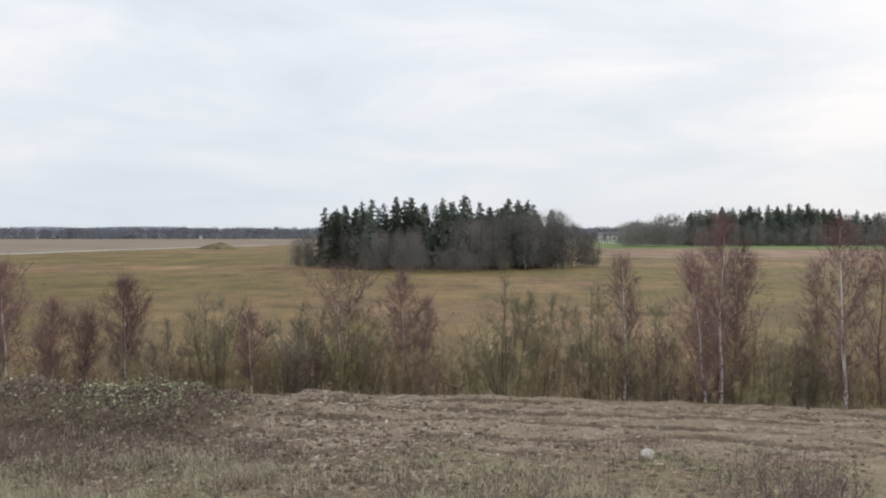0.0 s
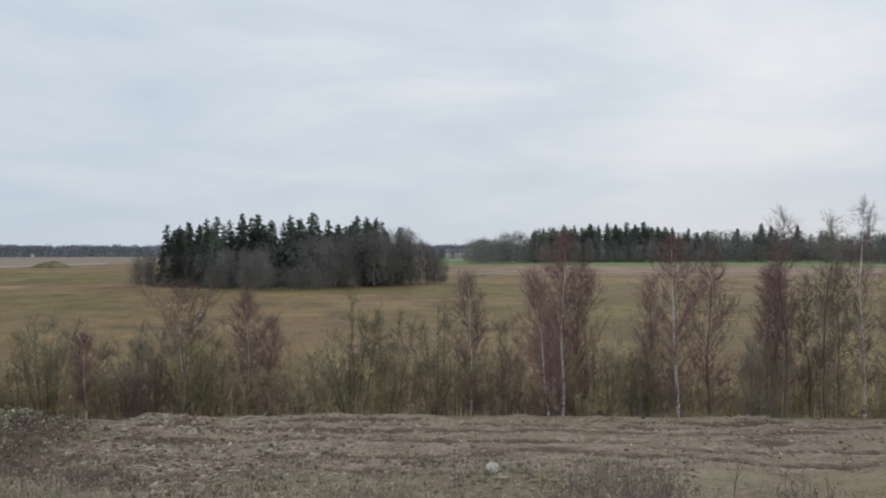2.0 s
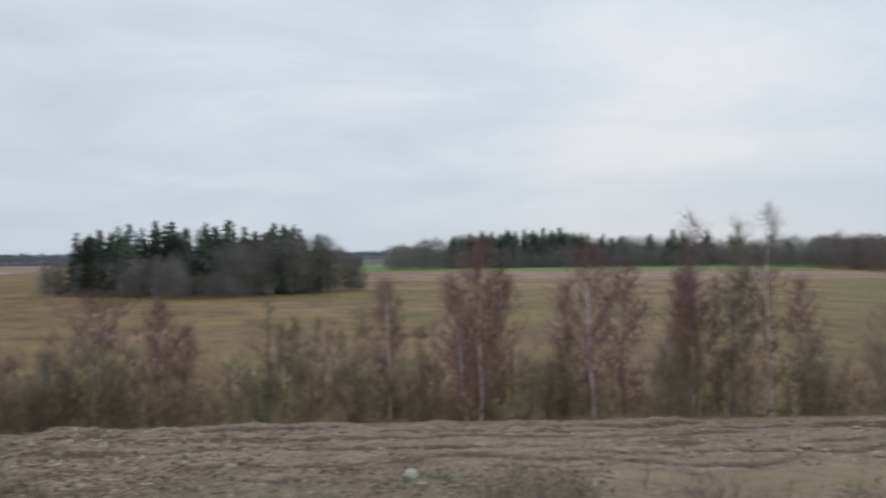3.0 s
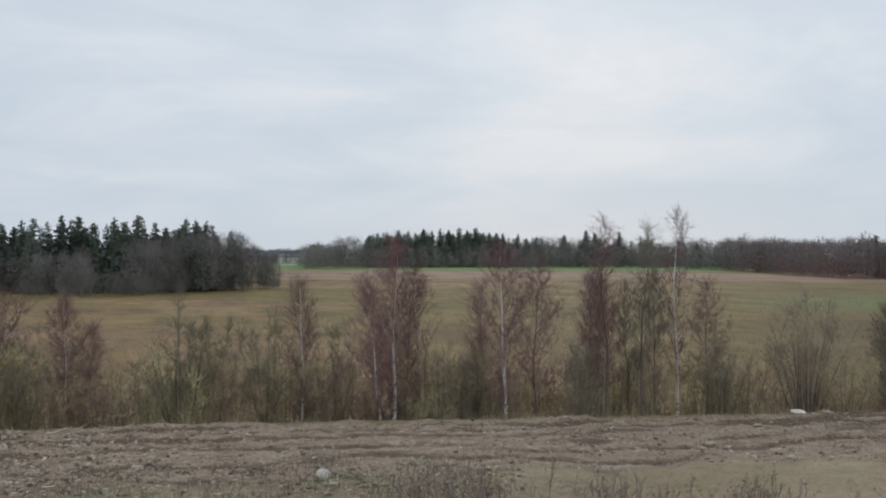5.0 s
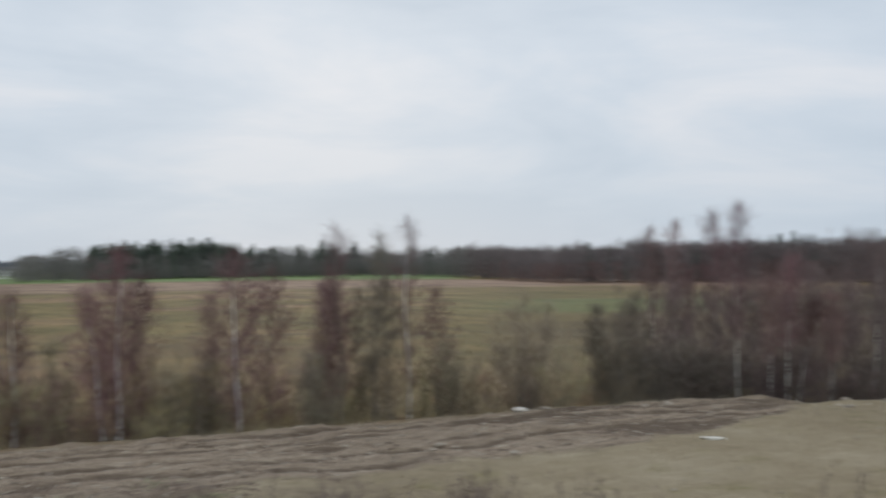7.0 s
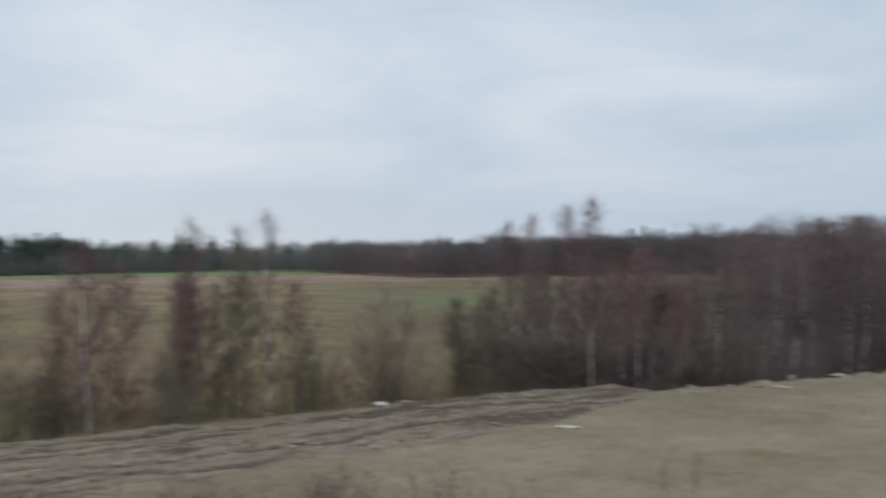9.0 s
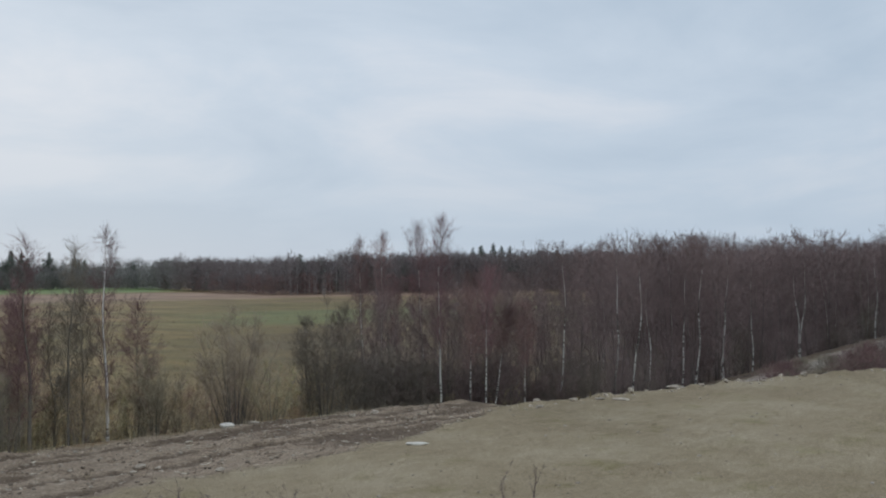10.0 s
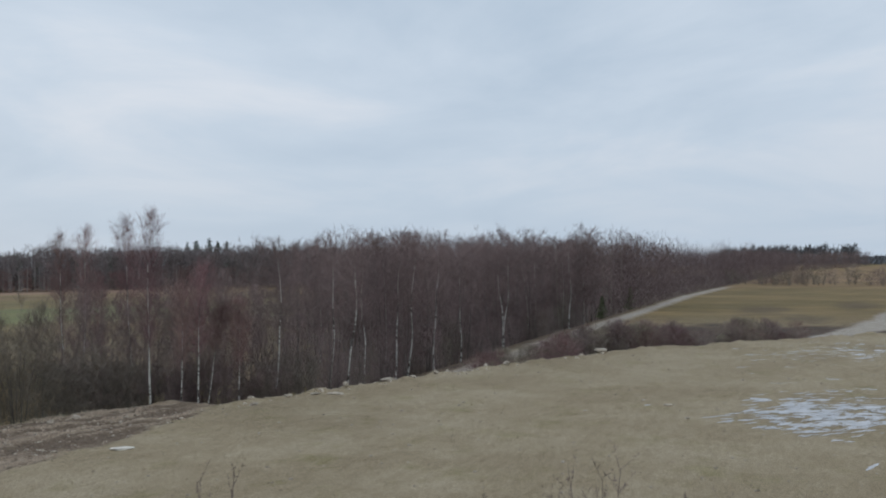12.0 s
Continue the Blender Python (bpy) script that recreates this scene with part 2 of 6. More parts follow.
def terrain_material():
    """Soil, sand, gravel and several kinds of field, blended by the ground's own zones."""
    m = bpy.data.materials.new("ground")
    m.use_nodes = True
    t = m.node_tree
    bsdf = t.nodes["Principled BSDF"]
    co = t.nodes.new("ShaderNodeTexCoord")

    def nz(scale, detail=5.0, rough=0.6, stretch=None):
        n = node(t, "ShaderNodeTexNoise", Scale=scale, Detail=detail, Roughness=rough)
        if stretch:
            mp = t.nodes.new("ShaderNodeMapping")
            mp.inputs["Scale"].default_value = stretch
            t.links.new(co.outputs["Object"], mp.inputs["Vector"])
            t.links.new(mp.outputs[0], n.inputs["Vector"])
        else:
            t.links.new(co.outputs["Object"], n.inputs["Vector"])
        return n.outputs[0]

    def ramp(fac, *stops):
        r = t.nodes.new("ShaderNodeValToRGB")
        els = r.color_ramp.elements
        els[0].position, els[0].color = stops[0][0], (*stops[0][1], 1)
        els[1].position, els[1].color = stops[-1][0], (*stops[-1][1], 1)
        for pos, col in stops[1:-1]:
            els.new(pos).color = (*col, 1)
        t.links.new(fac, r.inputs[0])
        return r.outputs[0]

    def mix(fac, a, b, blend="MIX"):
        n = t.nodes.new("ShaderNodeMixRGB")
        n.blend_type = blend
        if isinstance(fac, float):
            n.inputs[0].default_value = fac
        else:
            t.links.new(fac, n.inputs[0])
        t.links.new(a, n.inputs[1])
        t.links.new(b, n.inputs[2])
        return n.outputs[0]

    wide = nz(0.016, 4.0, 0.55)
    blotch = nz(0.05, 8.0, 0.68, (1.3, 0.7, 1.0))
    tuft = nz(0.35, 5.0, 0.65, (0.6, 1.0, 1.0))
    blade = nz(3.0, 4.0, 0.7)
    grit = nz(7.0, 6.0, 0.85)
    speck = nz(28.0, 3.0, 0.8)
    clods = nz(1.6, 5.0, 0.7, (0.45, 1.3, 1.0))
    field = mix(0.6, ramp(wide, (0.38, (0.181, 0.138, 0.056)), (0.5, (0.258, 0.168, 0.088)), (0.6, (0.288, 0.168, 0.118))),
                ramp(blotch, (0.34, (0.132, 0.090, 0.048)), (0.45, (0.203, 0.143, 0.070)), (0.54, (0.252, 0.178, 0.090)), (0.68, (0.362, 0.260, 0.157))))
    patch = nz(0.17, 5.0, 0.62, (1.3, 0.65, 1.0))
    weave = ramp(patch, (0.34, (0.7, 0.71, 0.72)), (0.45, (0.98, 1.0, 0.98)), (0.55, (1.06, 1.06, 1.0)), (0.68, (1.35, 1.28, 1.2)))
    field = mix(1.0, field, weave, "MULTIPLY")
    furrow = ramp(nz(1.0, 4.0, 0.6, (0.05, 0.06, 1.0)), (0.3, (0.55, 0.52, 0.52)), (0.38, (0.94, 0.94, 0.92)), (0.58, (1.04, 1.03, 1.0)), (0.7, (1.25, 1.16, 1.1)))
    field = mix(1.0, field, furrow, "MULTIPLY")
    green = ramp(blotch, (0.36, (0.13, 0.19, 0.06)), (0.64, (0.19, 0.26, 0.095)))
    olive = ramp(blotch, (0.36, (0.124, 0.101, 0.036)), (0.5, (0.173, 0.136, 0.050)), (0.66, (0.227, 0.173, 0.067)))
    olive = mix(0.8, mix(0.8, olive, mix(1.0, olive, furrow, "MULTIPLY")), mix(1.0, olive, weave, "MULTIPLY"))
    reedy = ramp(blotch, (0.36, (0.216, 0.139, 0.100)), (0.5, (0.300, 0.198, 0.142)), (0.64, (0.408, 0.277, 0.201)))
    plough = ramp(wide, (0.36, (0.25, 0.195, 0.145)), (0.64, (0.33, 0.265, 0.2)))
    mud = mix(0.45, ramp(clods, (0.36, (0.128, 0.090, 0.059)), (0.44, (0.294, 0.226, 0.163)), (0.56, (0.403, 0.322, 0.240)), (0.66, (0.514, 0.428, 0.328))),
              ramp(grit, (0.36, (0.123, 0.088, 0.059)), (0.5, (0.324, 0.253, 0.183)), (0.6, (0.428, 0.345, 0.264)), (0.68, (0.686, 0.599, 0.492))))
    sand = mix(0.5, ramp(clods, (0.36, (0.256, 0.203, 0.123)), (0.5, (0.346, 0.283, 0.182)), (0.64, (0.435, 0.360, 0.248))),
               ramp(grit, (0.36, (0.218, 0.171, 0.104)), (0.5, (0.351, 0.288, 0.186)), (0.66, (0.511, 0.443, 0.345))))
    sand = mix(0.35, sand, ramp(nz(0.16, 4.0, 0.6), (0.38, (0.262, 0.199, 0.118)), (0.5, (0.358, 0.289, 0.186)), (0.62, (0.460, 0.385, 0.270))))
    moss = ramp(nz(0.42, 6.0, 0.7), (0.54, (1.0, 1.0, 1.0)), (0.68, (0.82, 0.85, 0.72)))
    sand = mix(1.0, sand, moss, "MULTIPLY")
    gravel = ramp(grit, (0.36, (0.258, 0.222, 0.178)), (0.5, (0.386, 0.341, 0.286)), (0.66, (0.612, 0.552, 0.476)))
    turf = mix(0.5, ramp(tuft, (0.38, (0.109, 0.082, 0.056)), (0.5, (0.296, 0.230, 0.154)), (0.62, (0.208, 0.209, 0.098))),
               ramp(blade, (0.36, (0.109, 0.082, 0.056)), (0.64, (0.459, 0.378, 0.259))))
    brush = mix(0.5, ramp(tuft, (0.38, (0.054, 0.040, 0.031)), (0.62, (0.137, 0.098, 0.071))), ramp(blade, (0.36, (0.048, 0.035, 0.028)), (0.64, (0.180, 0.130, 0.095))))
    zones = []
    for name in ("zone_near", "zone_far", "zone_more", "zone_wet_shade"):
        at = t.nodes.new("ShaderNodeAttribute")
        at.attribute_name = name
        s = t.nodes.new("ShaderNodeSeparateColor")
        t.links.new(at.outputs["Color"], s.inputs[0])
        zones += [s.outputs[0], s.outputs[1], s.outputs[2]]
    col = field
    for z, c in zip((zones[6], zones[3], zones[4], zones[5], zones[7], zones[8], zones[0], zones[1], zones[2]), (olive, green, plough, reedy, turf, brush, mud, sand, gravel)):
        col = mix(z, col, c)
    # grains and crumbs
    bare = t.nodes.new("ShaderNodeMath")
    bare.operation = "MAXIMUM"
    t.links.new(zones[0], bare.inputs[0])
    t.links.new(zones[7], bare.inputs[1])
    grain = ramp(speck, (0.36, (0.45, 0.43, 0.41)), (0.5, (0.95, 0.95, 0.95)), (0.64, (1.6, 1.58, 1.55)))
    col = mix(bare.outputs[0], col, mix(0.75, col, mix(1.0, col, grain, "MULTIPLY")))
    # dark moist soil, and the shade in the ruts put into the colour
    wet_shade = ramp(grit, (0.36, (0.085, 0.06, 0.042)), (0.66, (0.19, 0.14, 0.1)))
    col = mix(zones[9], col, wet_shade)
    t.links.new(col, bsdf.inputs["Base Color"])
    bsdf.inputs["Roughness"].default_value = 0.92
    bsdf.inputs["Specular IOR Level"].default_value = 0.2
    h = node(t, "ShaderNodeMath", operation="ADD")
    t.links.new(clods, h.inputs[0])
    t.links.new(grit, h.inputs[1])
    bp = node(t, "ShaderNodeBump", Strength=0.7, Distance=0.06)
    t.links.new(h.outputs[0], bp.inputs["Height"])
    t.links.new(bp.outputs[0], bsdf.inputs["Normal"])
    return m


GROUND = terrain_material()


# ---- the lie of the land ----
def lattice(ix, iy, seed):
    h = np.sin(ix * 127.1 + iy * 311.7 + seed * 74.7) * 43758.5453
    return h - np.floor(h)


def value_noise(x, y, seed=0):
    ix, iy = np.floor(x), np.floor(y)
    fx, fy = x - ix, y - iy
    fx, fy = fx * fx * (3 - 2 * fx), fy * fy * (3 - 2 * fy)
    a, b = lattice(ix, iy, seed), lattice(ix + 1, iy, seed)
    c, d = lattice(ix, iy + 1, seed), lattice(ix + 1, iy + 1, seed)
    return (a + (b - a) * fx) * (1 - fy) + (c + (d - c) * fx) * fy - 0.5


def fbm(x, y, seed=0, octaves=4):
    return sum(value_noise(x * 2.03 ** k, y * 2.03 ** k, seed + 9 * k) * 0.5 ** k for k in range(octaves))


def sstep(a, b, v):
    u = np.clip((v - a) / (b - a), 0, 1)
    return u * u * (3 - 2 * u)


# the far edge of the bench and of the lane that runs on from it
EDGE_X = (-900, -60, -20, -6, 0, 9, 15, 21, 26, 32, 36, 45, 55, 90, 120, 190, 260, 400, 628, 972, 2500)
EDGE_Y = (60, 42, 38.8, 37.2, 37.3, 36.2, 34.4, 33.7, 32.7, 30.9, 29.3, 26.6, 25.4, 25.0, 25.6, 28, 27, 25, 23, -33, -200)
# the near edge of the churned soil
SOIL_X = (-7, 0, 9, 16, 24, 34, 37)
SOIL_Y = (28, 28, 26.6, 25.6, 24.2, 24.8, 26.2)
# the far edge of the sand lot
LOT_X = (36, 45, 51, 57, 67, 73, 81, 89, 105, 160)
LOT_Y = (26.4, 23.2, 21.2, 18.9, 15.0, 10.7, 3.0, -4.2, -18, -80)


def lie(x, y):
    """Height of the ground and the weights of its surfaces at places x, y (arrays)."""
    r, az = np.hypot(x, y), np.degrees(np.arctan2(x, y))
    wob = fbm(x * 0.5, y * 0.5, 3)
    s = y - np.interp(x, EDGE_X, EDGE_Y) - wob * 0.5
    soil_y = np.interp(x, SOIL_X, SOIL_Y) + wob * 1.2
    lot_y = np.interp(x, LOT_X, LOT_Y) + wob * 0.8
    # surfaces
    mud = sstep(-0.5, 0.5, y - soil_y) * sstep(0.9, 0.1, s) * sstep(-7.5, -6.0, x + wob * 1.5) * sstep(41, 36, x)
    in_lot = np.where(x < 36, sstep(0.3, -0.3, y - soil_y), sstep(0.5, -0.3, y - lot_y))
    sand = in_lot * sstep(8, 13, x + wob * 5 + (26 - y) * -0.5) * sstep(17.5, 20.5, r + wob * 3) * (1 - mud) * (y > -90)
    lane = sstep(-3.3, -2.9, s) * sstep(-0.7, -1.1, s) * sstep(40, 47, x) * sstep(262, 240, x)
    spur_y = np.interp(x, (84, 92, 105, 140, 250), (1.5, 0.0, -3.5, -9, -40))
    spur = sstep(2.2, 1.6, np.abs(y - spur_y + wob)) * sstep(84, 90, x) * sstep(300, 200, x)
    gravel = np.maximum(lane, spur)
    far_lane_x = np.interp(y, (200, 371, 466, 556, 640), (-176, -171, -160, -139, -110))
    w2 = fbm(x * 0.012, y * 0.012, 11) * 60
    plough = sstep(2, 10, far_lane_x - x) * sstep(250, 330, y) + sstep(620, 660, y + w2 * 0.3) * sstep(-40, -80, x)
    plough = np.clip(plough, 0, 1) * (s > 30)
    green = (sstep(8.4, 9.0, az) * sstep(37, 34, az) * sstep(540, 580, r + w2 * 0.6) * sstep(1300, 900, r)
             + sstep(92, 95, az) * sstep(300, 500, r) * 0.6)
    reedy = (sstep(8, 10, az) * sstep(62, 50, az) * sstep(330, 400, r + w2) * sstep(560, 500, r + w2 * 0.3) * 0.8
             + sstep(80, 84, az) * sstep(85, 100, r) * sstep(700, 400, r) * 0.2)
    olive = sstep(0.0, 14, fbm(x * 0.014, y * 0.022, 21) * 50 + 1) * (s > 6) * 0.75
    olive = np.maximum(olive, sstep(36, 40, az) * sstep(62, 58, az) * sstep(225, 245, r) * sstep(330, 300, r))
    olive = np.maximum(olive, sstep(78, 84, az) * sstep(95, 110, r) * sstep(270, 220, r) * 0.85)
    olive = np.maximum(olive, sstep(24, 36, az) * sstep(66, 60, az) * (s > 4) * sstep(330, 250, r + w2) * 0.6)
    turf = sstep(0.8, 0.0, s) * (1 - sstep(80, 140, r))
    litter_dark = np.maximum(sstep(0.2, 1.2, s) * sstep(13, 5, s + wob * 6) * 0.4, sstep(0.2, 1.0, s) * sstep(120, 90, s) * sstep(56, 61, az + wob * 4) * sstep(700, 600, x))
    # field behind the bare trees: the dark of their twigs is put into its colour
    behind_twigs = sstep(33, 43, az + wob * 3) * sstep(64, 60, az) * sstep(0.5, 2.0, s)
    litter_dark = np.maximum(litter_dark, behind_twigs * (0.2 * sstep(345, 315, r + w2 * 0.4) + 0.25 * sstep(150, 105, r + w2 * 0.4)))
    green = green + behind_twigs * sstep(165, 185, r + w2 * 0.2) * sstep(250, 230, r + w2 * 0.2) * 0.55
    litter_dark = np.maximum(litter_dark, 0.8 * sstep(-0.9, -0.5, s + 0.5 * wob) * sstep(3.0, 1.5, s) * sstep(44, 50, x) * sstep(700, 600, x))
    litter_dark = np.maximum(litter_dark, sstep(0.3, 1.5, y - lot_y) * sstep(-4.2, -5.5, s) * sstep(56, 62, x) * sstep(112, 100, x + wob * 10))
    for cx, cy, rx, ry in ((137, 9, 13, 4.5), (118, 3, 9, 3), (150, -3, 14, 4)):
        litter_dark = np.maximum(litter_dark, 0.55 * sstep(1.1, 0.4, np.hypot((x - cx) / rx, (y - cy) / ry) + 0.6 * wob))
    # heights
    bench = 0.03 * fbm(x * 0.4, y * 0.4, 5)
    rut = np.zeros_like(x)
    for k, (off, depth) in enumerate(((-1.2, 0.13), (-2.3, 0.07), (-3.4, 0.09), (-4.9, 0.08), (-6.1, 0.07), (-7.2, 0.09), (-9.0, 0.07))):
        line = s - off - fbm(x * 0.12, y * 0.02, 30 + k, 3) * 1.6
        cut = sstep(-0.3, 0.05, fbm(x * 0.13, y * 0.05, 50 + k, 3))
        rut -= depth * 1.3 * np.exp(-(line / 0.3) ** 2) * cut
        rut += depth * np.exp(-((line - 0.62) / 0.28) ** 2) * cut
    # moist stretches, plus rut bottoms darkened in colour for their shade
    damp_shade = np.clip(-rut * 19 - 0.3 + (1.3 * sstep(21, 29, x) + 0.6 * sstep(4, -4, x)) * (0.75 + 1.6 * fbm(x * 0.3, y * 0.9, 44)) + 0.8 * fbm(x * 0.5, y * 2.2, 45) + 1.3 * fbm(x * 1.5, y * 3.0, 46) * (0.35 + 0.65 * sstep(6, -2, x)), 0, 0.85) * mud
    churn = 0.6 * rut + 0.06 * fbm(x * 0.5, y * 1.8, 7) + 0.16 * np.abs(fbm(x * 1.6, y * 4.0, 8, 4)) + 0.06 * fbm(x * 2.6, y * 5.5, 12, 2) - 0.06 + sstep(-1.4, -0.5, s) * (0.45 * fbm(x * 0.3, y * 0.2, 9) - 0.06)
    tracks = 0.03 * fbm(np.hypot(x - 30, y + 20) * 2.2, np.arctan2(y + 20, x - 30) * 6.0, 61, 3) + 0.02 * fbm(x * 0.25, y * 0.25, 63, 2) + 0.012 * fbm(x * 1.5, y * 1.5, 62, 3)
    z = bench + mud * churn + sand * tracks * sstep(22, 30, x)
    basin = sstep(1.1, 0.6, np.hypot((x - 43) / 11, (y - 0.5 + (x - 43) * 0.12) / 5.5) + 0.5 * wob) + sstep(1.1, 0.6, np.hypot((x - 74) / 12, (y + 3 + (x - 74) * 0.3) / 3.0) + 0.5 * wob)
    z += sand * 0.05 * (1 - np.clip(basin, 0, 1)) * sstep(22, 30, x)
    z += sstep(1.2, 0.2, np.abs(y - lot_y)) * in_lot * (x > 36) * (0.10 + 0.3 * fbm(x * 0.7, y * 0.7, 13))
    drop = np.where(x < 38, 0.0, sstep(0.0, 2.2, y - lot_y) * -np.interp(x, (38, 44, 62, 85, 140), (0.6, 1.35, 1.1, 0.6, 0.4)))
    z += drop * sstep(-60, -20, y)
    z += gravel * (0.02 + 0.03 * fbm(x * 1.3, y * 1.3, 15))
    z += 0.5 * np.exp(-((x + 5.0) / 2.4) ** 2 - ((y - 34.6) / 1.5) ** 2) * (1 + 1.5 * wob)
    # the overgrown heap beside the soil
    heap = sstep(-6.2, -9.0, x + wob) * sstep(28.6, 32.0, y + 0.06 * x + wob) * sstep(36.2, 32.6, y + 0.05 * x)
    z += heap * (0.85 + 0.5 * fbm(x * 0.35, y * 0.35, 17) + 0.45 * fbm(x * 1.3, y * 1.3, 18))
    # the side of the bench, down to the low field
    low = -2.5 + 0.12 * fbm(x * 0.05, y * 0.05, 19)
    fall = sstep(0.0, 5.0, s)
    z = z * (1 - fall) + low * fall
    # the bank on which the camera stands
    z += 4.7 * (1 - sstep(2.0, 19.0, r)) * (1 - fall)
    z += 0.05 * fbm(x * 1.2, y * 1.2, 23) * turf * sstep(3, 8, r)
    return z, dict(mud=mud, sand=sand, gravel=gravel, green=np.clip(green, 0, 1), plough=plough, reedy=np.clip(reedy, 0, 1), olive=olive, turf=turf, heap=heap, litter_dark=np.maximum(litter_dark, np.maximum(heap * 0.9, np.maximum(0.85 * sstep(1.0, 0.5, np.hypot((x + 9.5) / 8, (y - 27.8) / 4.6) + 0.5 * wob), 0.3 * sstep(1.0, 0.4, np.hypot((x + 4.5) / 4.0, (y - 26.5) / 3.0) + 0.6 * wob)))), damp_shade=damp_shade, lane=lane, spur=spur, s=s)


def height(x, y):
    return float(lie(np.array([float(x)]), np.array([float(y)]))[0][0])


def mesh_of(name, co, faces, mat, smooth=False):
    """A mesh from arrays: co (n, 3) and faces (m, 3 or 4)."""
    me = bpy.data.meshes.new(name)
    co, faces = np.asarray(co, np.float32), np.asarray(faces, np.int32)
    n, k = faces.shape
    me.vertices.add(len(co))
    me.vertices.foreach_set("co", co.ravel())
    me.loops.add(n * k)
    me.loops.foreach_set("vertex_index", faces.ravel())
    me.polygons.add(n)
    me.polygons.foreach_set("loop_start", np.arange(0, n * k, k, dtype=np.int32))
    me.polygons.foreach_set("use_smooth", np.full(n, smooth))
    me.materials.append(mat)
    me.update(calc_edges=True)
    me.validate()
    return me


def build_ground():
    ring = np.concatenate([[0.02, 2, 4, 7, 10, 13, 16, 18.5], np.arange(20, 33, 0.19), np.arange(33, 50, 0.13), np.arange(50, 110, 0.7), np.geomspace(110, 270, 56), np.geomspace(282, 4600, 52)])
    turn = np.concatenate([np.arange(-32, 102, 0.28), np.arange(106, 326, 4.0)])
    nr, na = len(ring), len(turn)
    rr, aa = np.meshgrid(ring, np.radians(turn), indexing="ij")
    x, y = (rr * np.sin(aa)).ravel(), (rr * np.cos(aa)).ravel() - 0.8
    z, w = lie(x, y)
    co = np.stack([x, y, z], -1)
    i, j = np.meshgrid(np.arange(nr - 1), np.arange(na), indexing="ij")
    j2 = (j + 1) % na
    faces = np.stack([i * na + j, (i + 1) * na + j, (i + 1) * na + j2, i * na + j2], -1).reshape(-1, 4)[:, ::-1]

    def at(key):
        return w[key]

    weight = {k: at(k)[faces].mean(1) for k in ("mud", "sand", "lane", "spur", "plough")}
    kind = np.zeros(len(faces), int)
    for n, key in enumerate(("plough", "sand", "mud", "lane", "spur"), 1):
        kind[weight[key] > 0.5] = n
    named = (("ground", "wide field of yellowed autumn grass round a grassy bank"), ("ploughed_field", "flat field of bare brown ploughed soil"),
             ("sand_lot", "lot of packed yellow-grey sand with puddles"), ("dirt_track", "churned brown soil with tyre ruts and stones"),
             ("gravel_lane", "narrow pale gravel lane beside a young wood"), ("gravel_spur", "short pale gravel track out of the sand lot"))
    for n, (name, label) in enumerate(named):
        f = faces[kind == n]
        used, back = np.unique(f, return_inverse=True)
        me = mesh_of(name, co[used], back.reshape(-1, 4), GROUND, True)
        for attr, keys in (("zone_near", ("mud", "sand", "gravel")), ("zone_far", ("green", "plough", "reedy")), ("zone_more", ("olive", "turf", "litter_dark")), ("zone_wet_shade", ("damp_shade", "damp_shade", "damp_shade"))):
            ca = me.color_attributes.new(attr, "FLOAT_COLOR", "POINT")
            rgba = np.stack([at(k)[used] for k in keys] + [np.ones(len(used))], -1).astype(np.float32)
            ca.data.foreach_set("color", rgba.ravel())
        tagged(new(name, me), label, "ground", kind="structure")


build_ground()


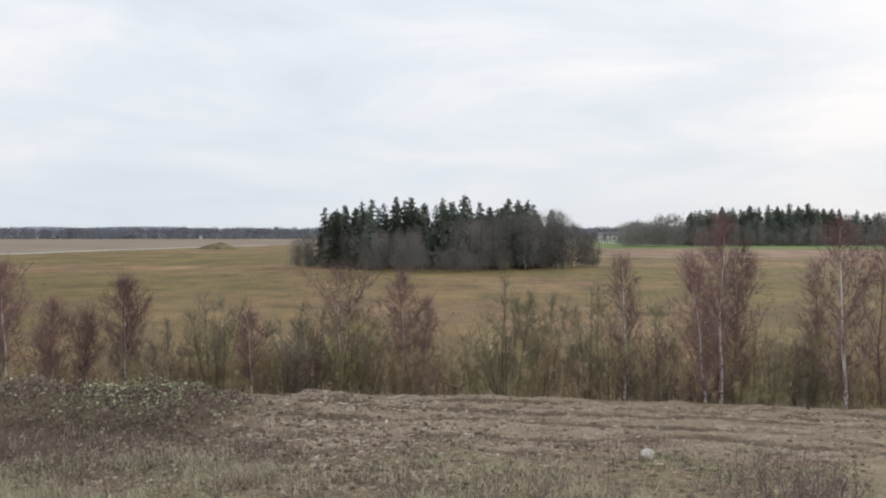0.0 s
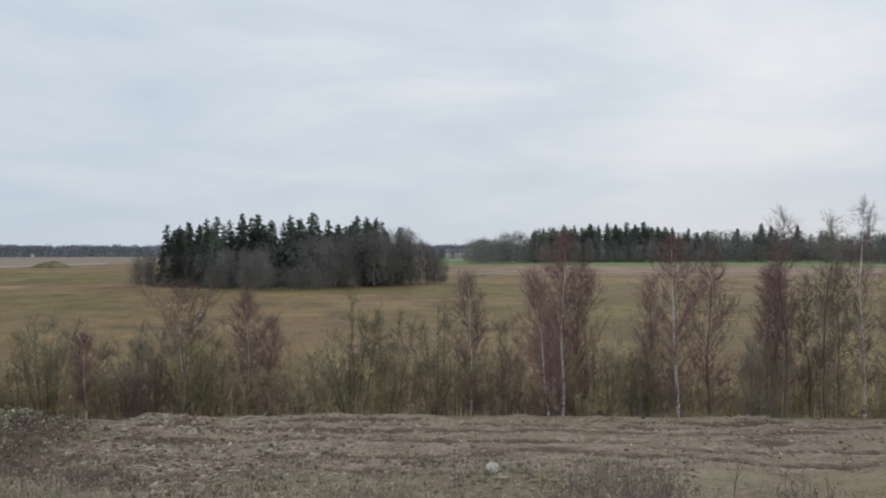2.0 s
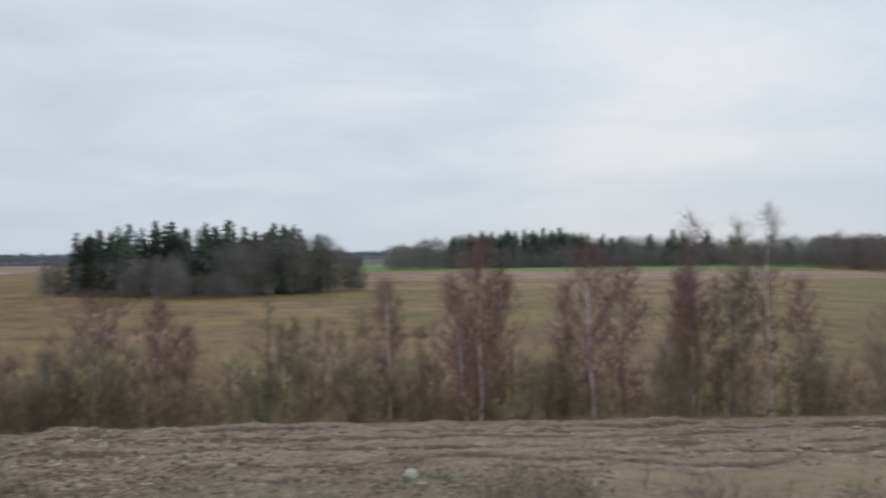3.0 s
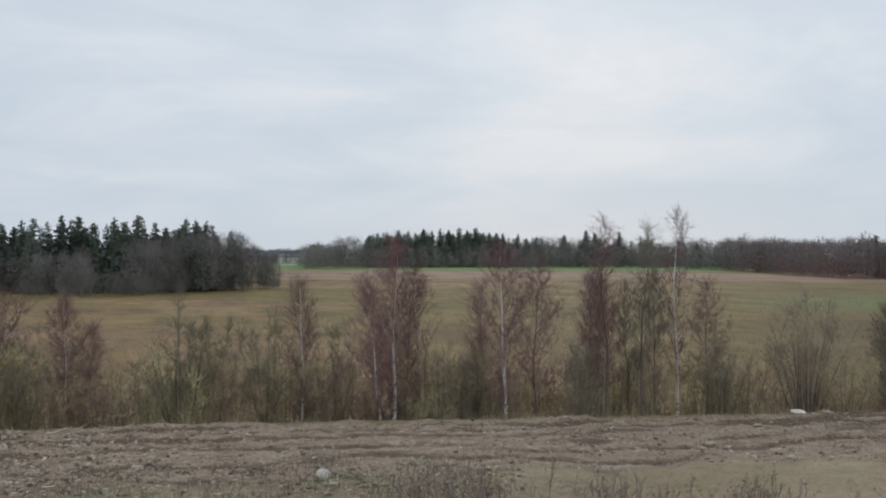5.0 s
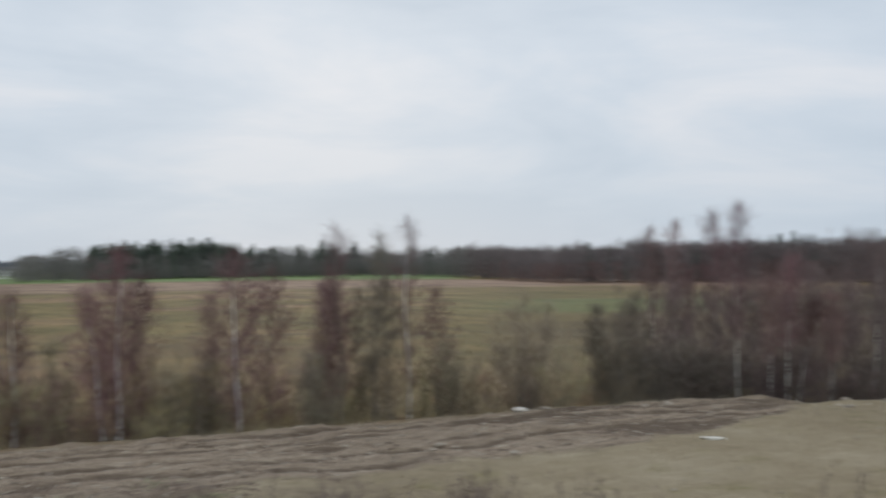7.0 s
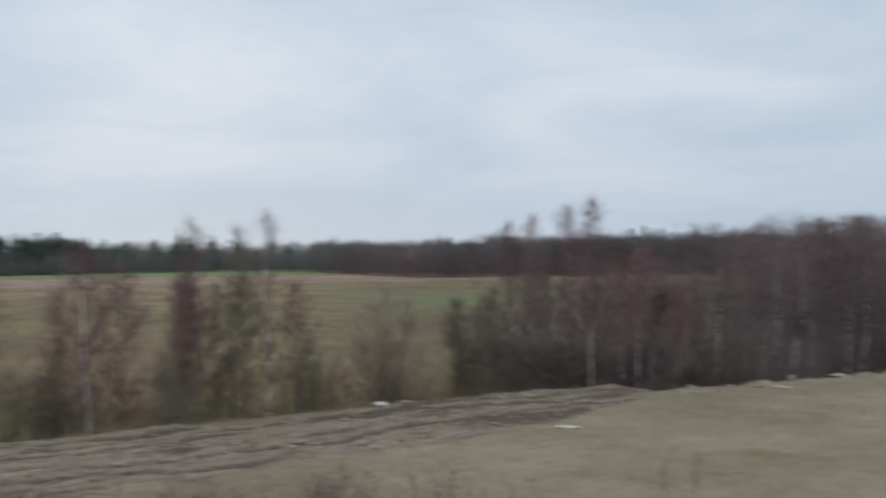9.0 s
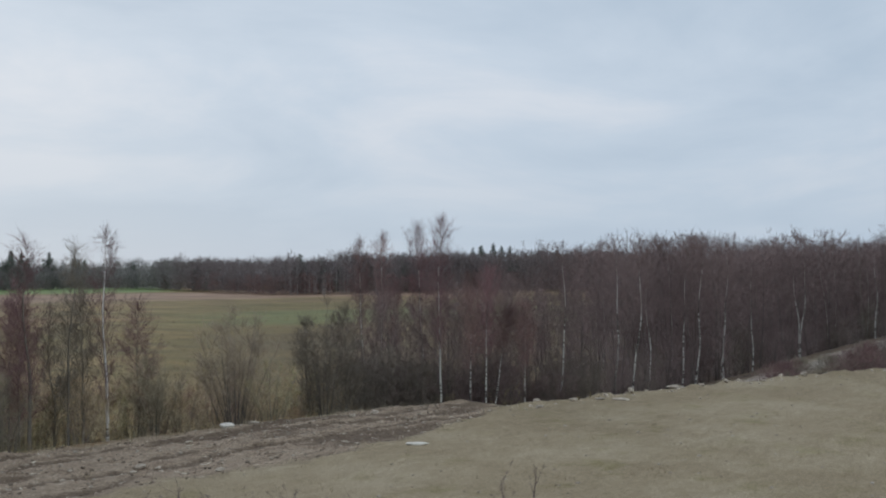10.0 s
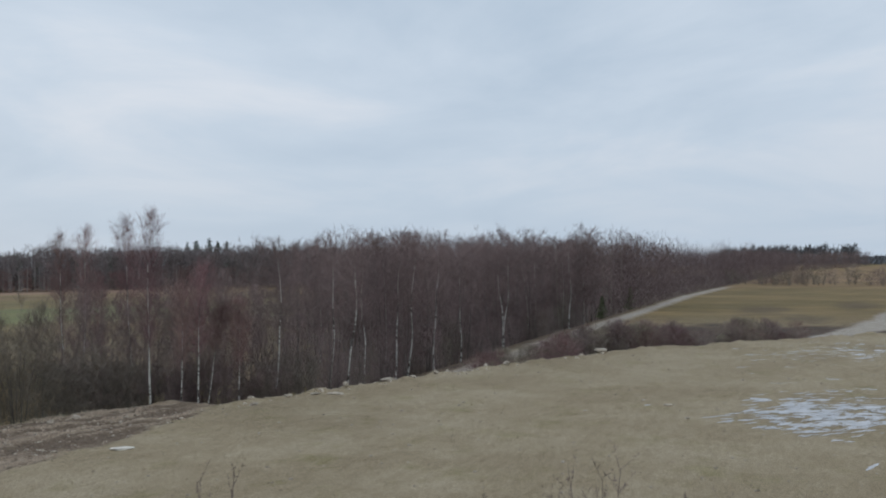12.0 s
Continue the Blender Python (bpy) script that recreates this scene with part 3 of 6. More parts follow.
# ---- plants ----
class Shape:
    """Gathers corners and triangles of many thin stems and blades."""

    def __init__(self):
        self.co, self.tri, self.blocks = [], [], []

    def tube(self, pts, radii, sides=3):
        first = len(self.co)
        for k, p in enumerate(pts):
            a = (pts[min(k + 1, len(pts) - 1)] - pts[max(k - 1, 0)]).normalized()
            u = a.orthogonal().normalized()
            v = a.cross(u)
            for j in range(sides):
                th = 2 * math.pi * j / sides
                self.co.append(p + (u * math.cos(th) + v * math.sin(th)) * radii[k])
        for k in range(len(pts) - 1):
            for j in range(sides):
                a, b = first + k * sides + j, first + k * sides + (j + 1) % sides
                self.tri += [(a, b, b + sides), (a, b + sides, a + sides)]
        top = first + (len(pts) - 1) * sides
        for j in range(1, sides - 1):
            self.tri.append((top, top + j, top + j + 1))

    def spike(self, p, q, r):
        d = q - p
        u = d.orthogonal().normalized() * r
        v = d.normalized().cross(u)
        n = len(self.co)
        self.co += [p + u, p - u * 0.5 + v * 0.87, p - u * 0.5 - v * 0.87, q]
        self.tri += [(n, n + 1, n + 3), (n + 1, n + 2, n + 3), (n + 2, n, n + 3)]

    def sliver(self, p, q, r):
        """A hair-thin twig: one narrow triangle."""
        d = q - p
        u = d.cross(Vector((d.y + 0.3, d.z - 0.2, d.x + 0.1))).normalized() * r
        n = len(self.co)
        self.co += [p + u, p - u, q]
        self.tri.append((n, n + 1, n + 2))

    def leaf(self, p, along, side, thick=0.15):
        """A small folded leaf with a raised midrib."""
        n = len(self.co)
        up = along.cross(side).normalized() * side.length * thick
        self.co += [p, p + along * 0.5 + side, p + along, p + along * 0.5 - side, p + along * 0.45 + up]
        self.tri += [(n, n + 1, n + 4), (n + 1, n + 2, n + 4), (n + 2, n + 3, n + 4), (n + 3, n, n + 4)]

    def slivers(self, gen, p, q, r):
        """Many hair-thin twigs from the places p to the places q, each turned at random round its length."""
        u = np.cross(q - p, gen.normal(size=p.shape))
        u *= (r / np.maximum(np.linalg.norm(u, axis=1), 1e-6))[:, None]
        self.blocks.append((np.stack([p + u, p - u, q], 1).reshape(-1, 3), np.arange(3 * len(p)).reshape(-1, 3)))

    def arrays(self):
        co, tri = [np.array([tuple(c) for c in self.co], np.float32).reshape(-1, 3)], [np.array(self.tri, np.int32).reshape(-1, 3)]
        n = len(self.co)
        for c, t in self.blocks:
            co.append(c)
            tri.append(t + n)
            n += len(c)
        return np.vstack(co), np.vstack(tri)

    def mesh(self, name, mat, smooth=False):
        return mesh_of(name, *self.arrays(), mat, smooth)


def part(name, me, parent, label=""):
    ob = new(name, me)
    ob.parent = parent
    if label:
        ob["label"] = label
    return ob


def rv(rng, spread=1.0):
    return Vector((rng.uniform(-1, 1), rng.uniform(-1, 1), rng.uniform(-1, 1))) * spread


def twig_cloud(sh, rng, h, width, count, length, r, low=0.1, axis=None):
    """Fine twigs spread evenly through a few rounded masses round a trunk."""
    lobes = []
    for k in range(7):
        u = low + (0.9 - low) * (k + rng.random()) / 7
        mid = Vector((0, 0, u * h))
        if axis:
            f = min(u, 0.98) * (len(axis) - 1)
            mid = axis[int(f)].lerp(axis[int(f) + 1], f - int(f))
        th = rng.uniform(0, 2 * math.pi)
        big = h * width * (0.75 + 0.35 * math.sin(math.pi * u)) * rng.uniform(0.75, 1.1)
        out = h * width * (1.05 - u) * 0.6
        lobes.append((mid, mid + Vector((math.cos(th) * out, math.sin(th) * out, 0)), min(big, h * 1.02 - mid.z)))
    for _ in range(count):
        axis_at, mid, big = rng.choice(lobes)
        p = rv(rng)
        while p.length > 1:
            p = rv(rng)
        p = mid + Vector((p.x * big, p.y * big, p.z * max(big, h * 0.1)))
        d = ((p - axis_at) * (0.8 / max(big, 0.1)) + Vector((0, 0, 0.75)) + rv(rng, 0.6)).normalized()
        ln = length * rng.uniform(0.6, 1.4)
        if p.z > 0.05 * h:
            sh.sliver(p, p + d * ln, r)


def cloud_tree_shapes(seed, h, width, count, length, r, low=0.1, trunk_r=0.007):
    """A bare tree of a wood seen from far off: a trunk in a soft mass of twigs."""
    rng = random.Random(seed)
    trunk, crown = Shape(), Shape()
    a = Vector((rng.uniform(-0.05, 0.05) * h, rng.uniform(-0.05, 0.05) * h, h * 0.5))
    pts = [Vector((0, 0, -0.4)), a, a * 1.1 + Vector((0, 0, h * 0.42))]
    trunk.tube(pts, [h * trunk_r, h * trunk_r * 0.7, 0.015], 4)
    twig_cloud(crown, rng, h, width, count, length, r, low, pts)
    return trunk, crown


def spruce_shapes(seed, h, width=0.15, whorls=34, arms=9, sprays=6, spray_r=0.14):
    """A spruce with drooping arms, each hung with short needled sprays."""
    rng = random.Random(seed)
    trunk, crown = Shape(), Shape()
    trunk.tube([Vector((0, 0, -0.4)), Vector((0, 0, h * 0.5)), Vector((0, 0, h * 0.99))], [h * 0.011, h * 0.007, 0.02], 6)
    for w in range(whorls):
        f = 0.12 + 0.87 * (w / whorls) ** 0.85
        reach = h * width * (1 - f) ** 0.75 * rng.uniform(0.75, 1.15) + 0.3
        for a in range(arms):
            th = rng.uniform(0, 2 * math.pi)
            out = Vector((math.cos(th), math.sin(th), 0))
            ln = reach * rng.uniform(0.6, 1.15)
            base = Vector((0, 0, f * h + rng.uniform(-0.3, 0.3)))
            tip = base + out * ln + Vector((0, 0, (-0.35 + 0.6 * f) * ln))
            crown.spike(base, tip, 0.04 + 0.05 * ln)
            side = Vector((-out.y, out.x, 0))
            for k in range(sprays):
                q = base.lerp(tip, rng.uniform(0.15, 0.95))
                e = q + out * ln * rng.uniform(0.05, 0.25) + side * rng.uniform(-0.4, 0.4) * ln - Vector((0, 0, 0.12 + ln * rng.uniform(0.05, 0.3)))
                crown.sliver(q, e, spray_r * (0.75 + 0.4 * (1 - f)) + 0.04 * ln)
    crown.spike(Vector((0, 0, h * 0.94)), Vector((0, 0, h * 1.03)), 0.08)
    return trunk, crown


def spray(sh, gen, lines, twigs, subs, length, r, up=0.5, loose=0.6, inner=0.12, reach=1.0):
    """Twigs and twiglets along many branches. lines: rows of start, end and sag of each branch; twigs: how many for each."""
    a, b, bow = (np.repeat(np.array(v, float), twigs, axis=0) for v in zip(*lines))
    f = gen.uniform(inner, reach, len(a))[:, None]
    p = a + (b - a) * f + bow * (4 * f * (1 - f))
    along = (b - a) / np.maximum(np.linalg.norm(b - a, axis=1), 1e-6)[:, None]

    def turned(d, spread, lift):
        d = d + gen.normal(size=d.shape) * spread + np.array((0, 0, lift))
        return d / np.linalg.norm(d, axis=1)[:, None]

    d = turned(along * 0.7, loose, up)
    ln = length * gen.uniform(0.5, 1.3, len(p)) * (1.15 - 0.5 * f[:, 0])
    q = p + d * ln[:, None]
    sh.slivers(gen, p, q, r * np.ones(len(p)) * 1.25)
    p2, d2, l2, q2 = (np.repeat(v, subs, axis=0) for v in (p, d, ln, q))
    g = gen.uniform(0.1, 1.0, len(p2))[:, None]
    p2 = p2 + (q2 - p2) * g
    e = turned(d2, 0.55, 0.25)
    sh.slivers(gen, p2, p2 + e * (l2 * gen.uniform(0.35, 0.85, len(p2)))[:, None], r * gen.uniform(0.6, 1.0, len(p2)))


def tree_shapes(seed, h, half, shift=0.0, start=0.25, peak=0.4, branches=90, twigs=8, subs=11, twig_r=0.0043, trunk_r=0.0105, wiggle=0.012, steep=1.45, sides=7, fork=0.0, twig_len=0.6):
    """Trunk and crown of a slender bare tree h metres tall, half its crown's half width, its top shifted sideways by shift metres."""
    gen, rng = np.random.default_rng(seed), random.Random(seed)
    trunk, crown = Shape(), Shape()
    n = 12
    ph = [rng.uniform(0, 6.28) for _ in range(4)]

    def axis(u):
        sway = h * wiggle * min(1.0, 2.5 * u)
        return Vector((shift * u + sway * math.sin(5.1 * u + ph[0]) + 0.4 * sway * math.sin(13 * u + ph[1]), sway * math.sin(4.3 * u + ph[2]), u * h - 0.3 * (1 - u)))

    trunk.tube([axis(k / n) for k in range(n + 1)], [h * trunk_r * ((1 - k / n) ** 1.05 * 0.97 + 0.03) for k in range(n + 1)], sides)
    lines, count = [], []
    second = []
    if fork:
        u0 = 0.42
        side = 1 if rng.random() < 0.5 else -1
        tip = axis(0.93) + Vector((side * fork * h, rng.uniform(-0.3, 0.3) * fork * h, 0))
        second = [axis(u0), axis(0.6).lerp(tip, 0.4), tip]
        trunk.tube(second, [h * trunk_r * 0.5, h * trunk_r * 0.33, 0.008], 5)
    for b in range(branches):
        u = start + (0.985 - start) * (b + rng.random()) / branches
        v = (u - start) / (1 - start)
        shape = 0.5 + 0.5 * (v / peak) ** 0.8 if v < peak else 0.06 + 0.94 * (1 - ((v - peak) / (1 - peak)) ** 1.6)
        th = rng.uniform(0, 2 * math.pi)
        reach = half * shape * rng.uniform(0.6, 1.5)
        at = axis(u)
        if second and v > 0.35 and b % 3 == 0:
            f = min(1.0, (u - 0.42) / 0.55)
            at = second[0].lerp(second[1], f * 2) if f < 0.5 else second[1].lerp(second[2], f * 2 - 1)
        rise = reach * rng.uniform(0.45, 1.1) * steep
        rise = min(rise, h * 1.0 - at.z)
        tip = at + Vector((math.cos(th) * reach, math.sin(th) * reach, rise))
        bow = Vector((0, 0, -0.1 * reach)) + rv(rng, 0.05 * reach)
        mid = at.lerp(tip, 0.5) + bow
        crown.tube([at, mid, tip], [max(0.006, h * trunk_r * (1 - u) * 0.34), 0.006, 0.003], 3)
        lines.append((tuple(at), tuple(tip), tuple(bow)))
        count.append(max(2, round(twigs * (0.45 + reach / half))))
    spray(crown, gen, lines, count, subs, twig_len, twig_r, loose=0.8)
    top = axis(1.0)
    spray(crown, gen, [(tuple(axis(0.86)), tuple(top), (0, 0, 0))], [10], subs, twig_len * 0.8, twig_r)
    return trunk, crown


def willow_shapes(seed, h, half, stems=11, branches=5, twigs=10, subs=8, r=0.005, stem_r=0.0058, leaves=0, twig_len=0.6, foot=0.12):
    """A many-stemmed shrub: stems that fan out from one foot, each with fine upright twigs. A shape for each stem, one for the crown, one for the leaves."""
    gen, rng = np.random.default_rng(seed), random.Random(seed)
    wood, crown, foliage, lines, count = [], Shape(), Shape(), [], []
    for k in range(stems):
        th = 2 * math.pi * (k + rng.random()) / stems
        fan = 1.15 * half * math.sqrt((k % 4 + rng.random()) / 4)
        a = Vector((math.cos(th), math.sin(th), 0)) * half * foot * rng.uniform(0.3, 1.4) + Vector((0, 0, -0.3))
        tall = h * 1.05 * (1 - 0.22 * (fan / half) ** 2) * rng.uniform(0.82, 1.0)
        c = Vector((math.cos(th) * fan, math.sin(th) * fan, tall))
        bow = Vector((math.cos(th), math.sin(th), 0)) * fan * -0.08 + rv(rng, 0.02 * h)
        pts = [a + (c - a) * f + bow * 4 * f * (1 - f) + rv(rng, 0.008 * h) for f in (0, 0.25, 0.5, 0.75, 1)]
        stem = Shape()
        stem.tube(pts, [h * stem_r * w for w in (1, 0.8, 0.6, 0.36, 0.1)], 5)
        wood.append(stem)
        lines.append((tuple(a), tuple(c), tuple(bow)))
        count.append(twigs * 2)
        for _ in range(branches):
            f = 1 - 0.72 * rng.random() ** 1.2
            p = a.lerp(c, f) + bow * 4 * f * (1 - f)
            d = ((c - a).normalized() * 0.9 + rv(rng, 0.6)).normalized()
            q = p + d * h * rng.uniform(0.16, 0.34) * (1.15 - f)
            crown.tube([p, q], [h * stem_r * 0.3, 0.003], 3)
            lines.append((tuple(p), tuple(q), (0, 0, 0)))
            count.append(twigs)
            for _ in range(leaves):
                foliage.leaf(p.lerp(q, rng.uniform(0.2, 1.1)) + rv(rng, 0.22), rv(rng, 0.05), rv(rng, 0.022))
    spray(crown, gen, lines, count, subs, twig_len, r, inner=0.3, loose=0.75)
    return wood, crown, foliage


def plant(name, pieces, label, category, group):
    """An Empty at the foot of a plant, with its parts."""
    top = tagged(new(name), label, category, group)
    for pname, me in pieces:
        part(pname, me, top)
    return top


STANDING = set()


def place(proto, x, y, size=1.0, turn=0.0, tilt=0.0, z=None, sink=0.05, wide=1.0):
    """A copy of a plant at x, y; the first one stands itself."""
    zz = height(x, y) - sink if z is None else z
    m = Matrix.Translation((x, y, zz)) @ Euler((radians(tilt), 0, radians(turn)), "XYZ").to_matrix().to_4x4()
    if proto.name not in STANDING:
        STANDING.add(proto.name)
        proto.matrix_basis = m
        ob = proto
    else:
        ob = copy_thing(proto, m)
    ob.scale = (size * wide, size * wide, size)
    return ob


def polar(az, r):
    return r * math.sin(radians(az)), r * math.cos(radians(az))


def edge_y(x):
    return float(np.interp(x, EDGE_X, EDGE_Y))


# ---- the row of birches and willows below the bench ----
rng = random.Random(11)
EYE = 6.3


def bush(name, shapes, bark, twig, label, group):
    """A shrub with each stem, its crown of twigs and its last leaves as parts."""
    wood, crown, foliage = shapes
    bits = [("stem", w.mesh("stem", bark, True)) for w in wood] + [("crown", crown.mesh("crown", twig))]
    if foliage.co:
        bits.append(("foliage", foliage.mesh("foliage", LEAF)))
    return plant(name, bits, label, "shrub", group)


def stand(proto, az, el, r, base, turn=None, tilt=0.0, wide=1.0):
    """Sets a plant whose mesh is base metres tall at a bearing, so tall that its top is seen at the height angle el."""
    x, y = polar(az, r)
    z = height(x, y)
    tall = EYE + r * math.tan(radians(el)) - z
    s = tall / base
    return place(proto, x, y, s, rng.uniform(0, 360) if turn is None else turn, tilt, z - 0.05, wide=wide)


def tall_at(az, el, r):
    """How tall a thing at this bearing and distance is whose top shows at the height angle el."""
    return EYE + r * math.tan(radians(el)) - height(*polar(az, r))


def seen(az, r):
    """The place at a bearing and distance from where the camera stands when it looks that way."""
    x, y = polar(az, r + 0.45)
    return x, y - 0.45


def own_tree(name, label, group, bark, twig, seed, az, az_top, el, r, half, **how):
    """One tree of its own: bearing of foot and top, height angle of the top, half the crown's width in degrees."""
    h = tall_at(az, el, r)
    tr, cr = tree_shapes(seed, h, r * radians(half), shift=r * radians(az_top - az), **how)
    place(plant(name, (("trunk", tr.mesh("trunk", bark, True)), ("crown", cr.mesh("crown", twig))), label, "tree", group), *seen(az, r), turn=-az)


WHITE, SLIM, DARK = "bare young birch with white trunk and reddish twigs", "tall thin bare birch with a sparse crown", "bare young alder with dark grey bark"
# bearing of foot and top, height angle of the top, distance, half width in degrees, where the crown starts, density of twigs
for n, (az, az2, el, r, half, start, twigs, label) in enumerate((
        (-24.15, -24.33, -1.8, 43, 1.3, 0.3, 7, WHITE), (-18.0, -18.15, -2.8, 42, 1.25, 0.4, 7, WHITE), (-11.1, -11.25, -4.6, 40.5, 0.6, 0.5, 4, SLIM),
        (-6.2, -6.0, -2.0, 42, 2.3, 0.35, 7, WHITE), (-2.4, -2.35, -2.4, 42, 1.2, 0.35, 8, WHITE), (10.6, 10.45, -1.5, 41, 1.1, 0.3, 6, WHITE),
        (15.4, 14.1, -1.4, 40.5, 1.3, 0.35, 7, WHITE), (15.85, 16.1, 0.9, 41, 1.9, 0.24, 10, WHITE), (22.45, 22.2, 0.7, 41, 1.7, 0.24, 8, WHITE),
        (32.29, 32.15, 2.65, 42.5, 1.05, 0.35, 5, SLIM))):
    own_tree("birch" if label == WHITE else "slim_birch", label, "birches below the track", BIRCH, BIRCH_TWIG, 100 + n, az, az2, el, r, half, start=start * 0.62, twigs=twigs * 1.15,
             fork=0.16 if n == 3 else 0.0, branches=70 if label == SLIM else 95, trunk_r=0.0092 if label == SLIM else 0.0122, wiggle=0.02 if n == 3 else 0.009, peak=0.5 if n in (7, 8) else 0.4)
for n, (az, az2, el, r, half, start, twigs) in enumerate((
        (16.6, 16.9, -0.6, 42.5, 1.7, 0.2, 9), (24.2, 24.3, -0.5, 42, 1.5, 0.22, 8), (-1.0, -1.0, -4.0, 42, 0.8, 0.2, 6), (-21.9, -21.9, -3.9, 43, 1.0, 0.15, 7),
        (-20.2, -20.2, -4.6, 43, 1.0, 0.15, 7), (20.9, 20.8, -1.8, 43, 0.9, 0.2, 7), (27.4, 27.2, -1.2, 43, 0.9, 0.25, 7), (33.8, 34.0, -1.4, 44, 1.0, 0.25, 6))):
    own_tree("young_birch", "slender bare birch sapling with a reddish crown", "birches below the track", WOOD_BARK, BIRCH_TWIG, 130 + n, az, az2, el, r, half, start=start, twigs=twigs, trunk_r=0.0075)
for n, (az, az2, el, r, half, start, twigs, thick) in enumerate((
        (28.27, 28.2, 2.1, 41.5, 1.0, 0.22, 6, 0.0115), (30.3, 30.45, 1.8, 41.5, 0.75, 0.25, 5, 0.0085), (30.85, 31.1, -0.9, 42, 0.85, 0.25, 6, 0.009), (27.95, 27.7, -0.8, 42, 0.9, 0.3, 6, 0.008),
        (29.5, 29.4, -1.4, 43, 0.7, 0.25, 5, 0.007), (45.4, 45.6, -1.8, 47, 0.9, 0.2, 6, 0.008), (43.4, 43.3, -2.6, 47, 0.9, 0.2, 6, 0.008))):
    own_tree("alder", DARK, "alders below the track", GREY_BARK, BIRCH_TWIG if n in (0, 3) else DUSK_TWIG, 160 + n, az, az2, el, r, half, start=start, twigs=twigs, trunk_r=thick, wiggle=0.014)
# the tall birches where the field meets the young wood
for n, (az, az2, el, r, half, start, twigs) in enumerate((
        (46.57, 46.4, 1.95, 60, 0.62, 0.5, 5), (47.65, 47.6, 2.35, 60, 0.6, 0.5, 5), (48.45, 48.4, -0.4, 62, 0.5, 0.45, 4), (50.05, 49.85, 2.8, 60, 0.85, 0.45, 7), (51.05, 51.1, 3.15, 50, 1.0, 0.4, 7),
        (52.7, 52.9, -0.9, 49, 0.7, 0.4, 5), (53.65, 53.95, 0.2, 49, 0.8, 0.4, 5), (54.1, 55.1, -2.2, 48.5, 0.6, 0.6, 4), (55.95, 56.0, -1.8, 49.5, 0.7, 0.4, 5))):
    own_tree("birch", "tall slender birch with pale trunk beside the field", "birches at the edge of the wood", YOUNG_BIRCH, BIRCH_TWIG, 180 + n, az, az2, el, r, half, start=start, twigs=twigs,
             trunk_r=0.0068, peak=0.5, wiggle=0.007, subs=8, twig_r=0.0046, steep=2.1)


def own_shrub(name, label, group, bark, twig, seed, az, el, r, half, **how):
    """One shrub of its own at a bearing, with the height angle of its top and half its width in degrees."""
    place(bush(name, willow_shapes(seed, tall_at(az, el, r), r * radians(half), **how), bark, twig, label, group), *seen(az, r), turn=-az)


WILLOW = "bare many-stemmed willow shrub with few yellow leaves"
for n, (az, el, r, half, stems, leaves, twig) in enumerate((
        (-13.1, -3.1, 42, 1.9, 10, 2, SHRUB_TWIG), (-7.6, -3.6, 42, 1.7, 9, 0, GREY_TWIG), (-9.0, -4.6, 41.5, 1.6, 9, 0, GREY_TWIG), (-4.9, -4.4, 42, 1.5, 8, 0, GREY_TWIG), (3.9, -2.5, 41, 2.5, 12, 3, SHRUB_TWIG), (5.6, -3.0, 41.5, 1.7, 8, 3, SHRUB_TWIG),
        (8.5, -3.5, 41, 1.7, 9, 4, SHRUB_TWIG), (12.6, -3.4, 42.5, 1.3, 7, 8, SHRUB_TWIG), (18.6, -4.8, 42, 1.5, 8, 4, SHRUB_TWIG), (20.6, -5.2, 42, 1.3, 8, 2, GREY_TWIG), (26.7, -4.9, 41, 1.2, 8, 1, GREY_TWIG),
        (34.8, -4.4, 43, 1.4, 8, 3, SHRUB_TWIG), (39.2, -2.1, 44.5, 2.3, 20, 3, SHRUB_TWIG), (44.3, -2.0, 46.5, 1.7, 10, 2, GREY_TWIG), (-16.2, -5.0, 43, 1.4, 8, 0, GREY_TWIG), (-26.5, -4.0, 43, 1.5, 8, 0, GREY_TWIG))):
    own_shrub("willow_shrub", WILLOW, "willow shrubs below the track", WOOD_BARK, twig, 200 + n, az, el, r, half, stems=stems, leaves=leaves, twigs=13)

# the undergrowth between them
shrubs = [bush("willow_shrub", willow_shapes(240 + k, 4.2, (1.0, 1.3, 0.9, 1.2)[k], stems=7, branches=4, twigs=8, subs=5, leaves=(8, 2, 10, 3)[k]), GREY_BARK, (PALE_TWIG, SHRUB_TWIG, OCHRE_TWIG, PALE_TWIG)[k],
               "low bare willow shrub in rough grass", "undergrowth below the track") for k in range(4)]
thickets = [bush("birch_thicket", willow_shapes(250 + k, 3.4, 1.1, stems=8, branches=4, twigs=8, subs=5, stem_r=0.004, foot=0.6), GREY_BARK, (BIRCH_TWIG, OCHRE_TWIG, PALE_TWIG)[k],
                 "low thicket of reddish-brown birch saplings", "birch thickets below the track") for k in range(3)]
az = -28.0
while az < 46:
    r = 41 + max(0.0, az - 30) * 0.3 + 9 * rng.random() ** 1.5
    if rng.random() < 0.6:
        stand(rng.choice(shrubs), az, rng.uniform(-7.2, -4.4), r, 4.2, wide=1.25)
    else:
        stand(rng.choice(thickets), az, rng.uniform(-7.6, -5.0), r, 3.4, wide=1.25)
    az += rng.uniform(0.3, 0.75)


